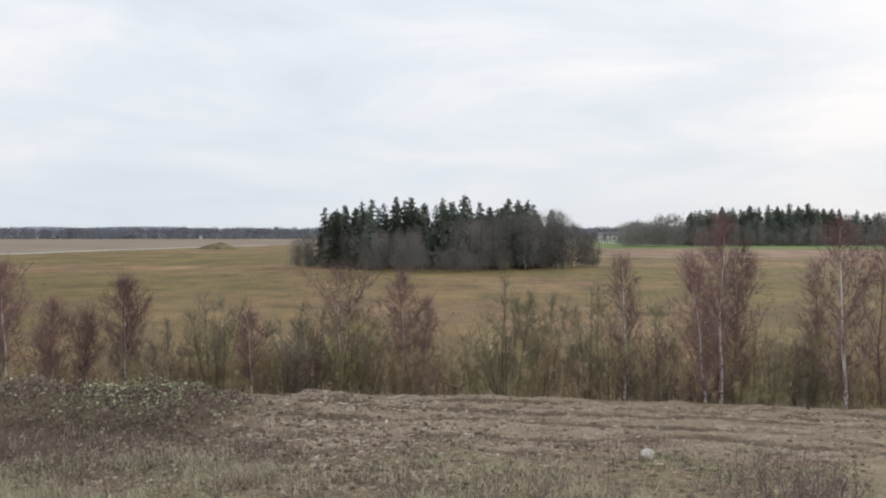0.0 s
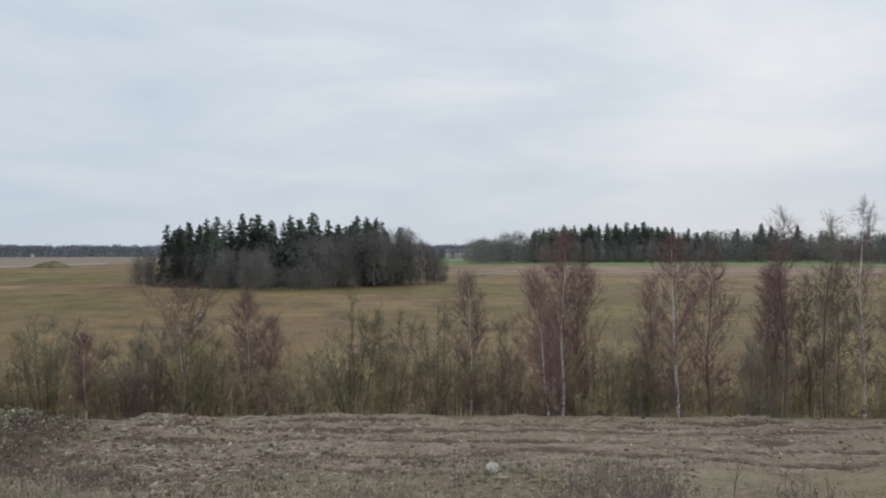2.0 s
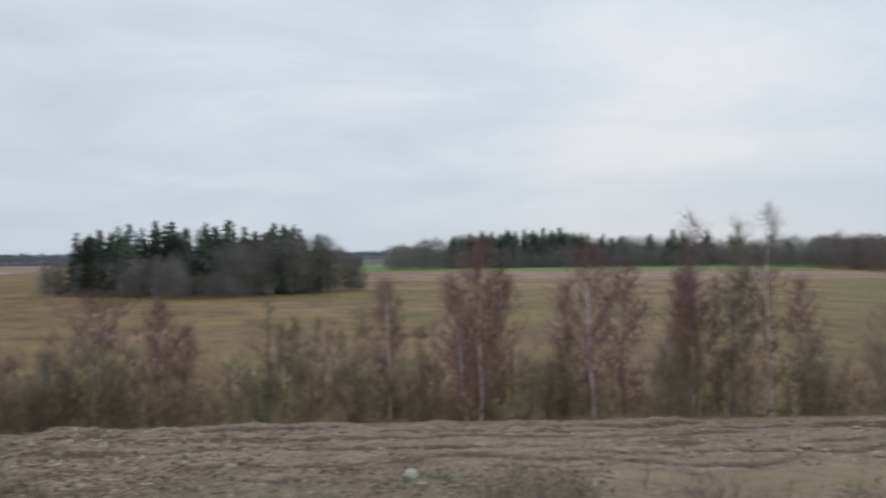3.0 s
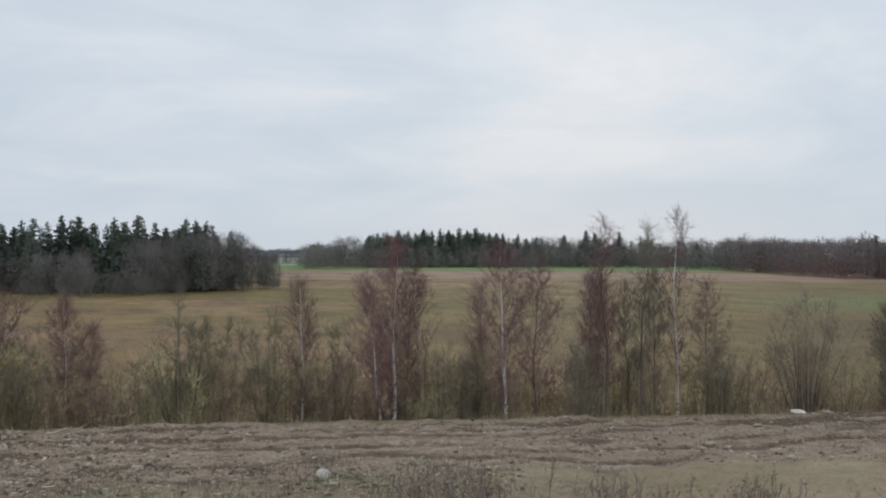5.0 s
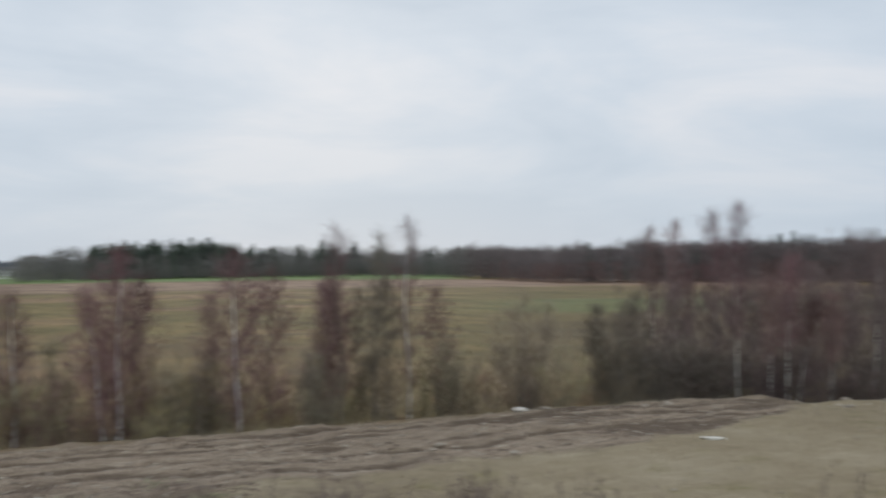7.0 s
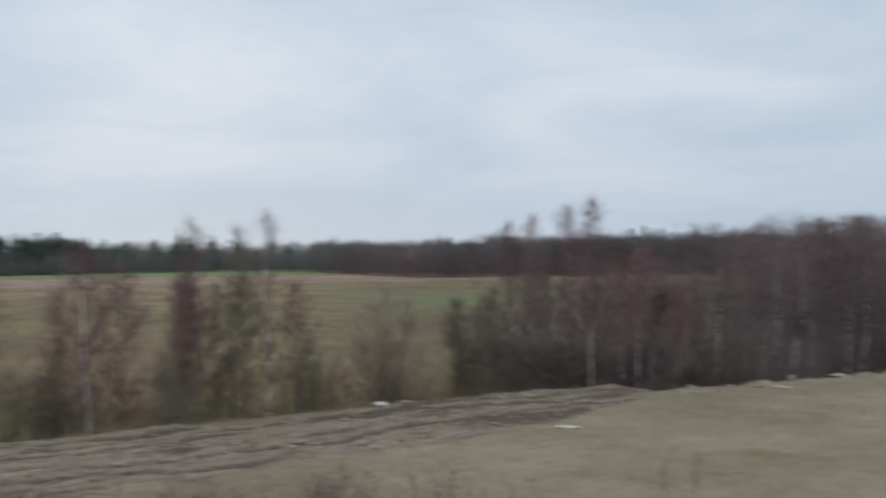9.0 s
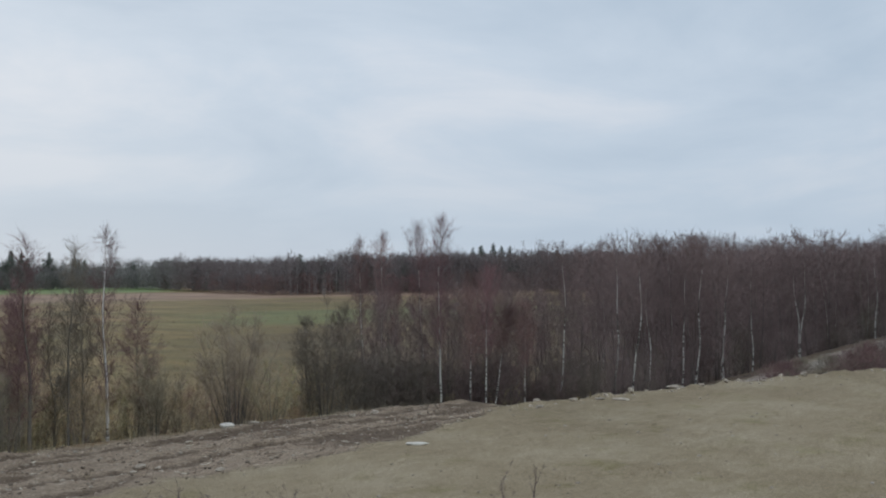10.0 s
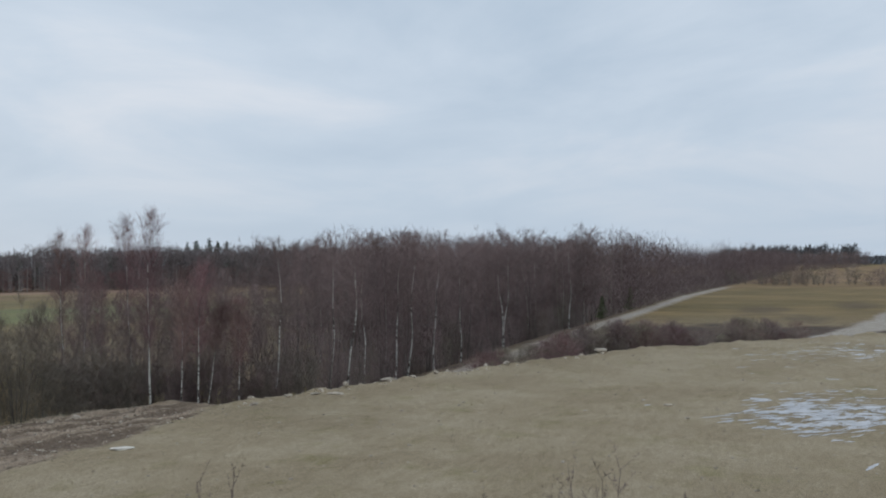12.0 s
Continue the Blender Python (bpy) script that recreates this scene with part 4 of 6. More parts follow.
def cloud_bush(name, seed, h, width, count, length, r, stems, bark, twig, label, group, category="shrub"):
    """A dense bush: a few stems in a soft mass of fine twigs."""
    rng = random.Random(seed)
    crown, bits = Shape(), []
    for _ in range(stems):
        th = rng.uniform(0, 2 * math.pi)
        lean = Vector((math.cos(th), math.sin(th), 0)) * h * width * rng.uniform(0.2, 0.9)
        stem = Shape()
        stem.tube([Vector((0, 0, -0.2)), lean * 0.35 + Vector((0, 0, h * 0.4)), lean + Vector((0, 0, h * 0.85))], [h * 0.008, h * 0.005, 0.004], 4)
        bits.append(("stem", stem.mesh("stem", bark)))
    twig_cloud(crown, rng, h, width, count, length, r, 0.02)
    bits.append(("crown", crown.mesh("crown", twig)))
    return plant(name, bits, label, category, group)


dark_thickets = [bush("alder_thicket", willow_shapes(260 + k, 3.6, 1.3, stems=10, branches=5, twigs=8, subs=5, r=0.006, stem_r=0.0045, foot=0.7), WOOD_BARK, (YOUNG_TWIG, DUSK_TWIG, DUSK_TWIG)[k],
                      "dense dark thicket of bare alder and birch saplings", "thickets before the young wood") for k in range(3)]
for n in range(54):
    az = rng.uniform(44.5, 60)
    stand(rng.choice(dark_thickets), az, rng.uniform(-6.9, -4.3), 47 + (az - 42) * 0.28 + 7 * rng.random(), 3.6, wide=1.1)
low_brush = [bush("bramble", willow_shapes(270 + k, 1.7, 1.0, stems=7, branches=4, twigs=4, subs=3, twig_len=0.3, foot=0.8), GREY_BARK, (SHRUB_TWIG, OCHRE_TWIG, SHRUB_TWIG)[k],
                  "low tangle of bare brown brambles and dead stalks", "brambles below the track") for k in range(3)]
for n in range(80):
    x = rng.uniform(-22, 44)
    y = edge_y(x) + rng.uniform(1.5, 10)
    place(rng.choice(low_brush), x, y, rng.uniform(0.7, 1.4), rng.uniform(0, 360))


# ---- the young wood beside the lane ----
young = []
for k in range(7):
    white = k == 0
    tr, cr = tree_shapes(300 + k, 9.5, (1.35, 1.6, 1.25, 1.5, 1.7, 1.4, 1.2)[k], shift=(0.5, -0.3, 0.2, -0.6, 0.3, -0.2, 0.1)[k], branches=58, twigs=6, subs=6, twig_r=0.0075, start=0.2, trunk_r=0.0062 if white else 0.005, sides=5, peak=0.55, wiggle=0.014, twig_len=0.55)
    young.append(plant("young_birch" if white else "young_aspen", (("trunk", tr.mesh("trunk", YOUNG_BIRCH if white else WOOD_BARK, True)), ("crown", cr.mesh("crown", YOUNG_TWIG))),
                       "slender bare birch at the edge of a young wood" if white else "slender bare grey aspen in a young wood", "tree", "trees of the young wood"))
scrubs = [cloud_bush("scrub", 330 + k, 3.8, 0.3, 900, 0.45, 0.0105, 5, WOOD_BARK, (YOUNG_TWIG, DUSK_TWIG, YOUNG_TWIG)[k],
                     "dark bare undergrowth of a young wood", "undergrowth of the young wood") for k in range(3)]


def wood_front(az):
    """Distance of the wood's front at a bearing."""
    r = 40.0
    while r * math.cos(radians(az)) < edge_y(r * math.sin(radians(az))) + 1.3 or r * math.sin(radians(az)) < 38:
        r += 0.25
    return r


# pale-barked birches along its front
for n, (az, az2, el, back, half) in enumerate((
        (57.95, 58.45, 1.5, 0.0, 0.9), (61.15, 61.4, 2.0, 4.0, 1.1), (62.1, 62.95, 1.95, 0.0, 0.9), (63.1, 63.2, 0.3, 3.0, 0.7), (64.9, 65.5, 1.1, 2.0, 0.8), (65.65, 66.45, 1.85, 1.0, 0.9),
        (67.25, 67.5, 1.1, 1.5, 0.8), (68.8, 68.95, 0.4, 2.0, 0.7), (71.35, 71.75, 1.3, 0.5, 0.6), (71.3, 71.15, 1.0, 0.8, 0.6), (75.2, 75.3, 1.2, 1.0, 0.5))):
    own_tree("birch", "birch with pale trunk at the edge of a young wood", "birches at the edge of the wood", YOUNG_BIRCH, YOUNG_TWIG, 350 + n, az, az2, el, wood_front(az) + back, half, start=0.5, twigs=5, branches=60, trunk_r=0.0068, peak=0.45, subs=8, twig_r=0.0056, wiggle=0.016)
# thin trees before the wood, through which the field shows
for n in range(30):
    az = 46.5 + 14 * (n + rng.random()) / 30
    stand(young[rng.choice((1, 2, 3, 4, 5, 6))], az, rng.uniform(-2.6, 0.1) + 0.07 * (az - 46), rng.uniform(55, 84), 9.5, wide=0.85)
for n in range(30):
    az = 45 + 14 * (n + rng.random()) / 30
    stand(young[rng.choice((1, 2, 4, 5, 6))], az, rng.uniform(-3.6, -1.2) + 0.08 * (az - 45), wood_front(az) + rng.uniform(1, 9), 9.5)
planted = 0
while planted < 135:
    x = 38 + 84 * rng.random() ** 1.1
    back = 2.0 + 20 * rng.random() ** 1.4
    y = edge_y(x) + back
    bearing = math.degrees(math.atan2(x, y))
    if bearing < 57 or (bearing < 63 and rng.random() > 0.3 + (bearing - 57) * 0.11):
        continue
    pick = rng.choice((0, 3, 1, 1, 2, 2, 4, 4, 5, 5, 6, 6))
    place(young[pick], x, y, rng.uniform(0.84, 1.06) + 0.0028 * (x - 36) + 0.006 * back, rng.uniform(0, 360), rng.gauss(0, 2.5))
    planted += 1
planted = 0
while planted < 95:
    x = 40 + 80 * rng.random() ** 1.1
    y = edge_y(x) + 1.6 + 6 * rng.random() ** 1.5
    if math.degrees(math.atan2(x, y)) < 53:
        continue
    place(rng.choice(scrubs), x, y, rng.uniform(0.6, 1.1), rng.uniform(0, 360))
    planted += 1


def forest(name, label, shapes, spots, mat):
    """Many far trees in one mesh. spots: rows of x, y, z, size, turn."""
    cos, tris, n = [], [], 0
    arrays = [s.arrays() for s in shapes]
    for k, (x, y, z, s, th) in enumerate(spots):
        co, tri = arrays[k % len(arrays)]
        c, sn = math.cos(th), math.sin(th)
        p = np.stack([co[:, 0] * c - co[:, 1] * sn, co[:, 0] * sn + co[:, 1] * c, co[:, 2]], -1) * s + (x, y, z)
        cos.append(p)
        tris.append(tri + n)
        n += len(co)
    me = mesh_of(name, np.vstack(cos), np.vstack(tris), mat)
    return tagged(new(name, me), label, "forest", kind="stuff")


# the wood runs on along the lane
deep_birch = [cloud_tree_shapes(400 + k, 10.0, 0.16, 420, 0.55, 0.017, 0.08, 0.0045) for k in range(4)]
far_birch = [cloud_tree_shapes(420 + k, 10.0, 0.17, 270, 0.8, 0.027, 0.03, 0.0045) for k in range(4)]
deep, spots = [], []
while len(deep) < 270:
    x = 44 + 116 * rng.random()
    y = edge_y(x) + 12 + 75 * rng.random()
    if math.degrees(math.atan2(x, y)) > 60 + 4 * rng.random():
        deep.append((x, y, height(x, y), rng.uniform(1.0, 1.3), rng.uniform(0, 6.28)))
for n in range(26):
    x, y = polar(rng.uniform(52, 61), rng.uniform(62, 120))
    deep.append((x, y, height(x, y), rng.uniform(0.6, 0.95), rng.uniform(0, 6.28)))
for n in range(60):
    x = 105 + 60 * rng.random()
    y = edge_y(x) + 1.5 + 12 * rng.random()
    deep.append((x, y, height(x, y), rng.uniform(1.0, 1.3), rng.uniform(0, 6.28)))
for n in range(800):
    x = 138 + 840 * rng.random() ** 1.5
    y = edge_y(x) + 1.5 + 45 * rng.random() ** 1.6
    spots.append((x, y, height(x, y), rng.uniform(1.04, 1.18) * (1.05 + 0.0004 * x), rng.uniform(0, 6.28)))
forest("young_wood", "dense bare reddish-brown young wood along the lane", [b[1] for b in deep_birch], deep, YOUNG_TWIG)
forest("young_wood_trunks", "grey trunks of the dense young wood", [b[0] for b in deep_birch], deep, GREY_BARK)
forest("distant_young_wood", "bare reddish-brown wood running on along the lane", [b[1] for b in far_birch], spots, SHADED_TWIG)

# ---- the grove in the field ----
grove_spruces = []
for k in range(4):
    tr, cr = spruce_shapes(500 + k, 17.0, width=(0.25, 0.3, 0.23, 0.27)[k], whorls=28, arms=8, sprays=5, spray_r=0.17)
    grove_spruces.append(plant("spruce", (("trunk", tr.mesh("trunk", SPRUCE_BARK)), ("crown", cr.mesh("crown", NEEDLE))),
                               "tall dark green spruce with a pointed top", "tree", "spruces of the grove"))
grove_trees = []
for k in range(5):
    tr, cr = cloud_tree_shapes(520 + k, 12.0, (0.17, 0.15, 0.19, 0.16, 0.18)[k], 800, 0.85, 0.034, 0.06, 0.008)
    grove_trees.append(plant("grove_tree", (("trunk", tr.mesh("trunk", WOOD_BARK)), ("crown", cr.mesh("crown", WOOD_TWIG))),
                             "bare grey-brown broadleaved tree of a small grove", "tree", "broadleaved trees of the grove"))
grove_bushes = [cloud_bush("grove_bush", 540 + k, 5.0, 0.34, 420, 0.6, 0.03, 5, GREY_BARK, WOOD_TWIG,
                           "bare grey-brown bush at the edge of a grove", "bushes of the grove") for k in range(2)]
LIFT = 0.1
for az, el, r in ((-7.0, 1.5, 250), (-6.4, 1.25, 252), (-5.8, 1.65, 246), (-5.2, 1.5, 250), (-4.8, 1.9, 242), (-4.2, 2.0, 240), (-3.5, 1.8, 246), (-2.8, 2.2, 240), (-2.3, 1.95, 236), (-1.9, 2.15, 244),
                  (-1.2, 1.8, 240), (0.0, 2.15, 238), (0.5, 1.9, 244), (1.3, 2.3, 236), (2.2, 1.85, 240), (3.9, 2.1, 240), (4.4, 2.0, 246), (5.0, 2.0, 242), (6.4, 1.4, 250), (-0.4, 1.7, 252)):
    stand(rng.choice(grove_spruces), az, el + LIFT, r, 17.4)
for n in range(60):
    az = rng.uniform(-6.8, 2.5) if n % 3 else rng.uniform(2.5, 5.6)
    stand(rng.choice(grove_spruces), az, rng.uniform(1.0, 1.9) - 0.06 * max(0, -az - 3), rng.uniform(230, 262), 17.4)
for n in range(150):
    az = rng.uniform(-8.8, 8.9)
    front = 215 + 1.1 * abs(az + 0.5) ** 1.6 * (1.0 if az < 0 else 0.85)
    r = front + 55 * rng.random() ** 1.3 * (1 - abs(az) / 11)
    top = np.interp(az, (-9, -8.2, -6, -3, 0, 3, 5, 7, 8, 9), (-0.4, 0.1, 0.2, 0.45, 0.8, 1.4, 1.6, 1.4, 0.8, -0.3)) - rng.uniform(0, 0.8) * rng.random()
    stand(rng.choice(grove_trees), az, float(top), r, 12.3)
for n, (az, el) in enumerate(((-9.0, -0.5), (-8.6, -0.1), (-8.1, 0.2), (-7.6, 0.3), (6.6, 1.45), (7.1, 1.3), (7.6, 1.05), (8.0, 0.75), (8.4, 0.4), (8.8, 0.0), (9.1, -0.5))):
    stand(grove_trees[n % 5], az, el, 222 + 1.0 * abs(az + 0.5) ** 1.6, 12.3)
for n in range(60):
    az = rng.uniform(-9.5, 9.6)
    r = 212 + 1.05 * abs(az + 0.5) ** 1.75 + 4 * rng.random()
    stand(rng.choice(grove_bushes), az, float(np.interp(abs(az), (0, 7, 9.3), (-0.9, -0.9, -1.5))) + rng.uniform(-0.5, 0.2), r, 5.2)

# ---- the wood across the field ----
edge_spruces = []
for k in range(3):
    tr, cr = spruce_shapes(600 + k, 22.0, width=(0.27, 0.32, 0.25)[k], whorls=26, arms=9, sprays=6, spray_r=0.2)
    edge_spruces.append(plant("spruce", (("trunk", tr.mesh("trunk", SPRUCE_BARK)), ("crown", cr.mesh("crown", NEEDLE))),
                              "distant dark spruce standing above a bare wood", "tree", "spruces of the far wood"))


def far_edge(az):
    """Distance of the wood's edge across the field, at a bearing."""
    return float(np.interp(az, (10, 19, 30, 34, 36, 38, 41, 62), (610, 720, 760, 700, 600, 500, 425, 420)))


for az, el in ((14.4, 1.2), (15.6, 1.1), (16.1, 1.5), (16.7, 1.45), (17.6, 1.55), (18.1, 1.45), (18.6, 1.6), (19.1, 1.5), (19.7, 1.65), (20.2, 1.5), (20.7, 1.65), (21.5, 1.3), (22.3, 1.3),
               (23.2, 1.25), (23.7, 1.0), (24.3, 1.1), (25.9, 1.2), (27.2, 1.5), (27.7, 1.35), (29.1, 1.4), (30.6, 1.0), (33.5, 0.9), (42.9, 1.2)):
    stand(rng.choice(edge_spruces), az, el + 0.12, far_edge(az) + rng.uniform(5, 30), 22.6)
for az, el in ((53.1, 1.45), (53.6, 1.55), (54.3, 1.7), (54.8, 1.5), (55.3, 1.5), (49.0, 1.2), (46.0, 1.15), (58.0, 1.2)):
    stand(rng.choice(edge_spruces), az, el + 0.15, 500, 22.6, wide=0.85)
mid_tree = [cloud_tree_shapes(620 + k, 14.0, (0.17, 0.2, 0.18, 0.22)[k], 180, 1.4, 0.11, 0.02) for k in range(4)]


def belt(az0, az1, r0, r1, tall0, tall1, count):
    out = []
    for _ in range(count):
        a, r = rng.uniform(az0, az1), rng.uniform(r0, r1)
        x, y = polar(a, r)
        out.append((x, y, height(x, y), rng.uniform(tall0, tall1) / 14.0, rng.uniform(0, 6.28)))
    return out


def edge_belt(az0, az1, el0, el1, deep, count):
    """Trees along the wood's edge, whose tops reach height angles between el0 and el1."""
    out = []
    for _ in range(count):
        a = rng.uniform(az0, az1)
        r = far_edge(a) + deep * rng.random()
        x, y = polar(a, r)
        tall = EYE + 2.5 + r * math.tan(radians(rng.uniform(el0, el1)))
        out.append((x, y, height(x, y), tall / 13.6, rng.uniform(0, 6.28)))
    return out


spots = edge_belt(10.4, 36, 0.2, 0.75, 40, 640) + edge_belt(12.3, 14.0, 0.9, 1.2, 20, 12) + edge_belt(24, 36, 0.7, 1.15, 60, 110) + edge_belt(10.4, 36, -0.5, 0.0, 5, 180) + edge_belt(10.6, 36, 0.3, 0.75, 140, 140) + edge_belt(10.4, 35, -0.2, 0.55, -14, 230)
forest("bare_wood", "bare grey-brown broadleaved wood across the field", [b[1] for b in mid_tree], spots, WOOD_TWIG)
spots = edge_belt(35, 45, 0.6, 1.1, 60, 230) + edge_belt(45, 62, 0.75, 1.3, 60, 410) + edge_belt(35, 64, 0.5, 0.95, 220, 260) + edge_belt(35.9, 36.2, 1.3, 1.4, 5, 2) + edge_belt(40, 61, 1.15, 1.5, 30, 26) + belt(60, 80, 280, 480, 14, 18, 120)
forest("bare_wood_edge", "bare grey-brown birch wood behind the field", [b[1] for b in mid_tree], spots, EDGE_TWIG)
forest("wood_fringe", "low reddish-brown fringe of saplings before a bare wood", [b[1] for b in mid_tree], edge_belt(35, 62, -0.7, 0.25, 6, 260), FRINGE_TWIG)
broad_spruce = [spruce_shapes(640 + k, 20.0, (0.26, 0.3)[k], whorls=14, arms=6, sprays=4, spray_r=0.4)[1] for k in range(2)]
spots = []
for az0, az1, el0, el1, count in ((14.2, 22, 0.9, 1.5, 170), (22, 25, 0.8, 1.2, 30), (25, 31, 0.6, 1.25, 22), (44, 60, 0.5, 1.05, 26), (31, 44, 0.3, 0.95, 12)):
    for _ in range(count):
        a = rng.uniform(az0, az1)
        r = far_edge(a) + rng.uniform(4, 60)
        x, y = polar(a, r)
        spots.append((x, y, height(x, y), (EYE + 2.5 + r * math.tan(radians(rng.uniform(el0, el1)))) / 20.5, rng.uniform(0, 6.28)))
forest("spruce_wood", "dark green spruces among the far bare wood", broad_spruce, spots, NEEDLE)
pole = Shape()
pole.tube([Vector((0, 0, -0.3)), Vector((0.1, 0, 6)), Vector((0, 0.1, 12.5))], [0.09, 0.07, 0.02], 5)
forest("pale_trunks", "pale trunks of birches at the edge of a bare wood", [pole], belt(42.0, 47.5, 411, 418, 10, 15, 30) + belt(47.5, 58, 411, 418, 9, 13, 16), FAR_TRUNK)

# ---- the distance ----
far_tree = [cloud_tree_shapes(700 + k, 16.0, 0.3, 34, 3.0, 0.6, 0.02) for k in range(3)]
far_spr = [spruce_shapes(720, 17.0, 0.17, 9, 5, 2, 0.4)]
spots = []
for n in range(1700):
    a = rng.uniform(-32, 13)
    r = rng.uniform(1250, 1420)
    x, y = polar(a, r)
    spots.append((x, y, -5.0, rng.uniform(0.8, 1.1) * (1 + (a + 20) * 0.005), rng.uniform(0, 6.28)))
forest("far_wood", "low line of distant woods tinted blue-grey for haze", [s[1] for s in far_tree], spots, HAZED_WOOD)
far_mixed = [cloud_tree_shapes(730 + k, 17.0, 0.2, 46, 3.0, 0.42, 0.03)[1] for k in range(3)] + [far_spr[0][1]]
spots = []
for n in range(760):
    a = rng.uniform(84, 106)
    r = rng.uniform(1000, 1200)
    x, y = polar(a, r)
    spots.append((x, y, -0.4, rng.uniform(0.95, 1.25) * (1.0 if a < 91.2 else 0.5), rng.uniform(0, 6.28)))
forest("far_wood_edge", "distant dark mixed wood beyond the fields", far_mixed, spots, FAR_PINE)

# the land far off rises to a low wooded ridge

def ridge_mesh():
    az = np.radians(np.arange(-180, 180, 0.5))
    r0, r1 = 1900.0, 2300.0
    top = 9 + 7 * fbm(np.degrees(az) * 0.35, np.zeros_like(az), 81, 5) + np.interp(np.degrees(az), (-60, -40, 11, 16), (0, 7, 7, 0))
    rows = [np.stack([rr * np.sin(az), rr * np.cos(az), zz], -1) for rr, zz in ((r0, np.full_like(az, -3.0)), (r0 + 120, top * 0.9), (r1, top))]
    co, n = np.vstack(rows), len(az)
    faces = [(k * n + j, k * n + (j + 1) % n, (k + 1) * n + (j + 1) % n, (k + 1) * n + j) for k in range(2) for j in range(n)]
    return mesh_of("backdrop", co, faces, HAZED_WOOD, True)


tagged(new("backdrop", ridge_mesh()), "low wooded ridge on the horizon tinted blue-grey for haze", "horizon", kind="structure")


# ---- the far left: spoil mound, gravel road, farm ----
def spoil_mound():
    me = bpy.data.meshes.new("spoil_mound")
    bm = bmesh.new()
    bmesh.ops.create_grid(bm, x_segments=40, y_segments=24, size=1.0)
    for v in bm.verts:
        d = math.hypot(v.co.x * 1.05 + 0.06, v.co.y)
        lift = max(0.0, 1 - d) ** 0.9
        rough = noise.noise(Vector((v.co.x * 3, v.co.y * 3, 0.4))) * 0.16
        v.co = Vector((v.co.x * 14, v.co.y * 9, -0.4 + 4.2 * lift * (1 + rough)))
    for f in bm.faces:
        f.smooth = True
    bm.to_mesh(me)
    bm.free()
    me.materials.append(MOUND)
    return me


mx, my = polar(-12.95, 505)
mound = tagged(new("spoil_mound", spoil_mound()), "low grassed-over mound of earth beside a gravel road", "mound")
mound.location = (mx, my, height(mx, my))
mound.rotation_euler = (0, 0, radians(12))


def strip(name, pts, wide, rise, mat, label, category):
    """A ribbon of road laid over the ground."""
    co, faces = [], []
    fine = []
    for (x0, y0), (x1, y1) in zip(pts[:-1], pts[1:]):
        n = max(2, int(math.hypot(x1 - x0, y1 - y0) / 6))
        fine += [(x0 + (x1 - x0) * k / n, y0 + (y1 - y0) * k / n) for k in range(n)]
    fine.append(pts[-1])
    for k, (x, y) in enumerate(fine):
        a, b = fine[max(k - 1, 0)], fine[min(k + 1, len(fine) - 1)]
        d = Vector((b[0] - a[0], b[1] - a[1], 0)).normalized()
        sx, sy = -d.y * wide / 2, d.x * wide / 2
        z = height(x, y) + rise
        co += [(x - sx * 1.3, y - sy * 1.3, z - rise - 0.2), (x - sx, y - sy, z), (x + sx, y + sy, z), (x + sx * 1.3, y + sy * 1.3, z - rise - 0.2)]
    for k in range(len(fine) - 1):
        for j in range(3):
            a = 4 * k + j
            faces.append((a, a + 4, a + 5, a + 1))
    return tagged(new(name, mesh_of(name, co, [f[::-1] for f in faces], mat, True)), label, category, kind="structure")


PALE_GRAVEL = material("pale_gravel", (0.42, 0.4, 0.36), vary=0.12, scale=0.2, fine=3.0, bump=0.2)
strip("far_road", ((-230, 250), (-190, 330), (-171, 385), (-160, 466), (-139, 556), (-118, 640)), 5.5, 0.25, PALE_GRAVEL, "straight pale gravel road across the fields", "road")


def farmhouse(az, r, long, deep, tall, turn):
    """A small far farm building with a pitched roof."""
    x, y = polar(az, r)
    top = tagged(new("farmhouse"), "small white farm building far across the fields", "building", "far farm buildings")
    bm = bmesh.new()
    bmesh.ops.create_cube(bm, size=1.0)
    bmesh.ops.scale(bm, vec=(long, deep, tall), verts=bm.verts)
    bmesh.ops.translate(bm, vec=(0, 0, tall / 2 - 0.3), verts=bm.verts)
    me = bpy.data.meshes.new("wall")
    bm.to_mesh(me)
    bm.free()
    me.materials.append(WHITEWASH)
    part("wall", me, top)
    w, d, h = long / 2 + 0.4, deep / 2 + 0.4, tall - 0.35
    co = [(-w, -d, h), (w, -d, h), (w, 0, h + deep * 0.32), (-w, 0, h + deep * 0.32), (-w, d, h), (w, d, h), (-w, 0, h), (w, 0, h)]
    me = bpy.data.meshes.new("roof")
    me.from_pydata(co, [], [(0, 1, 2, 3), (3, 2, 5, 4), (0, 3, 4), (1, 5, 2), (0, 4, 5, 1)])
    me.materials.append(GREY_ROOF)
    part("roof", me, top)
    top.location, top.rotation_euler = (x, y, height(x, y)), (0, 0, radians(turn))


farmhouse(-14.1, 1240, 3.5, 3.5, 3.6, 10)
farmhouse(9.9, 1050, 30, 12, 6, 5)


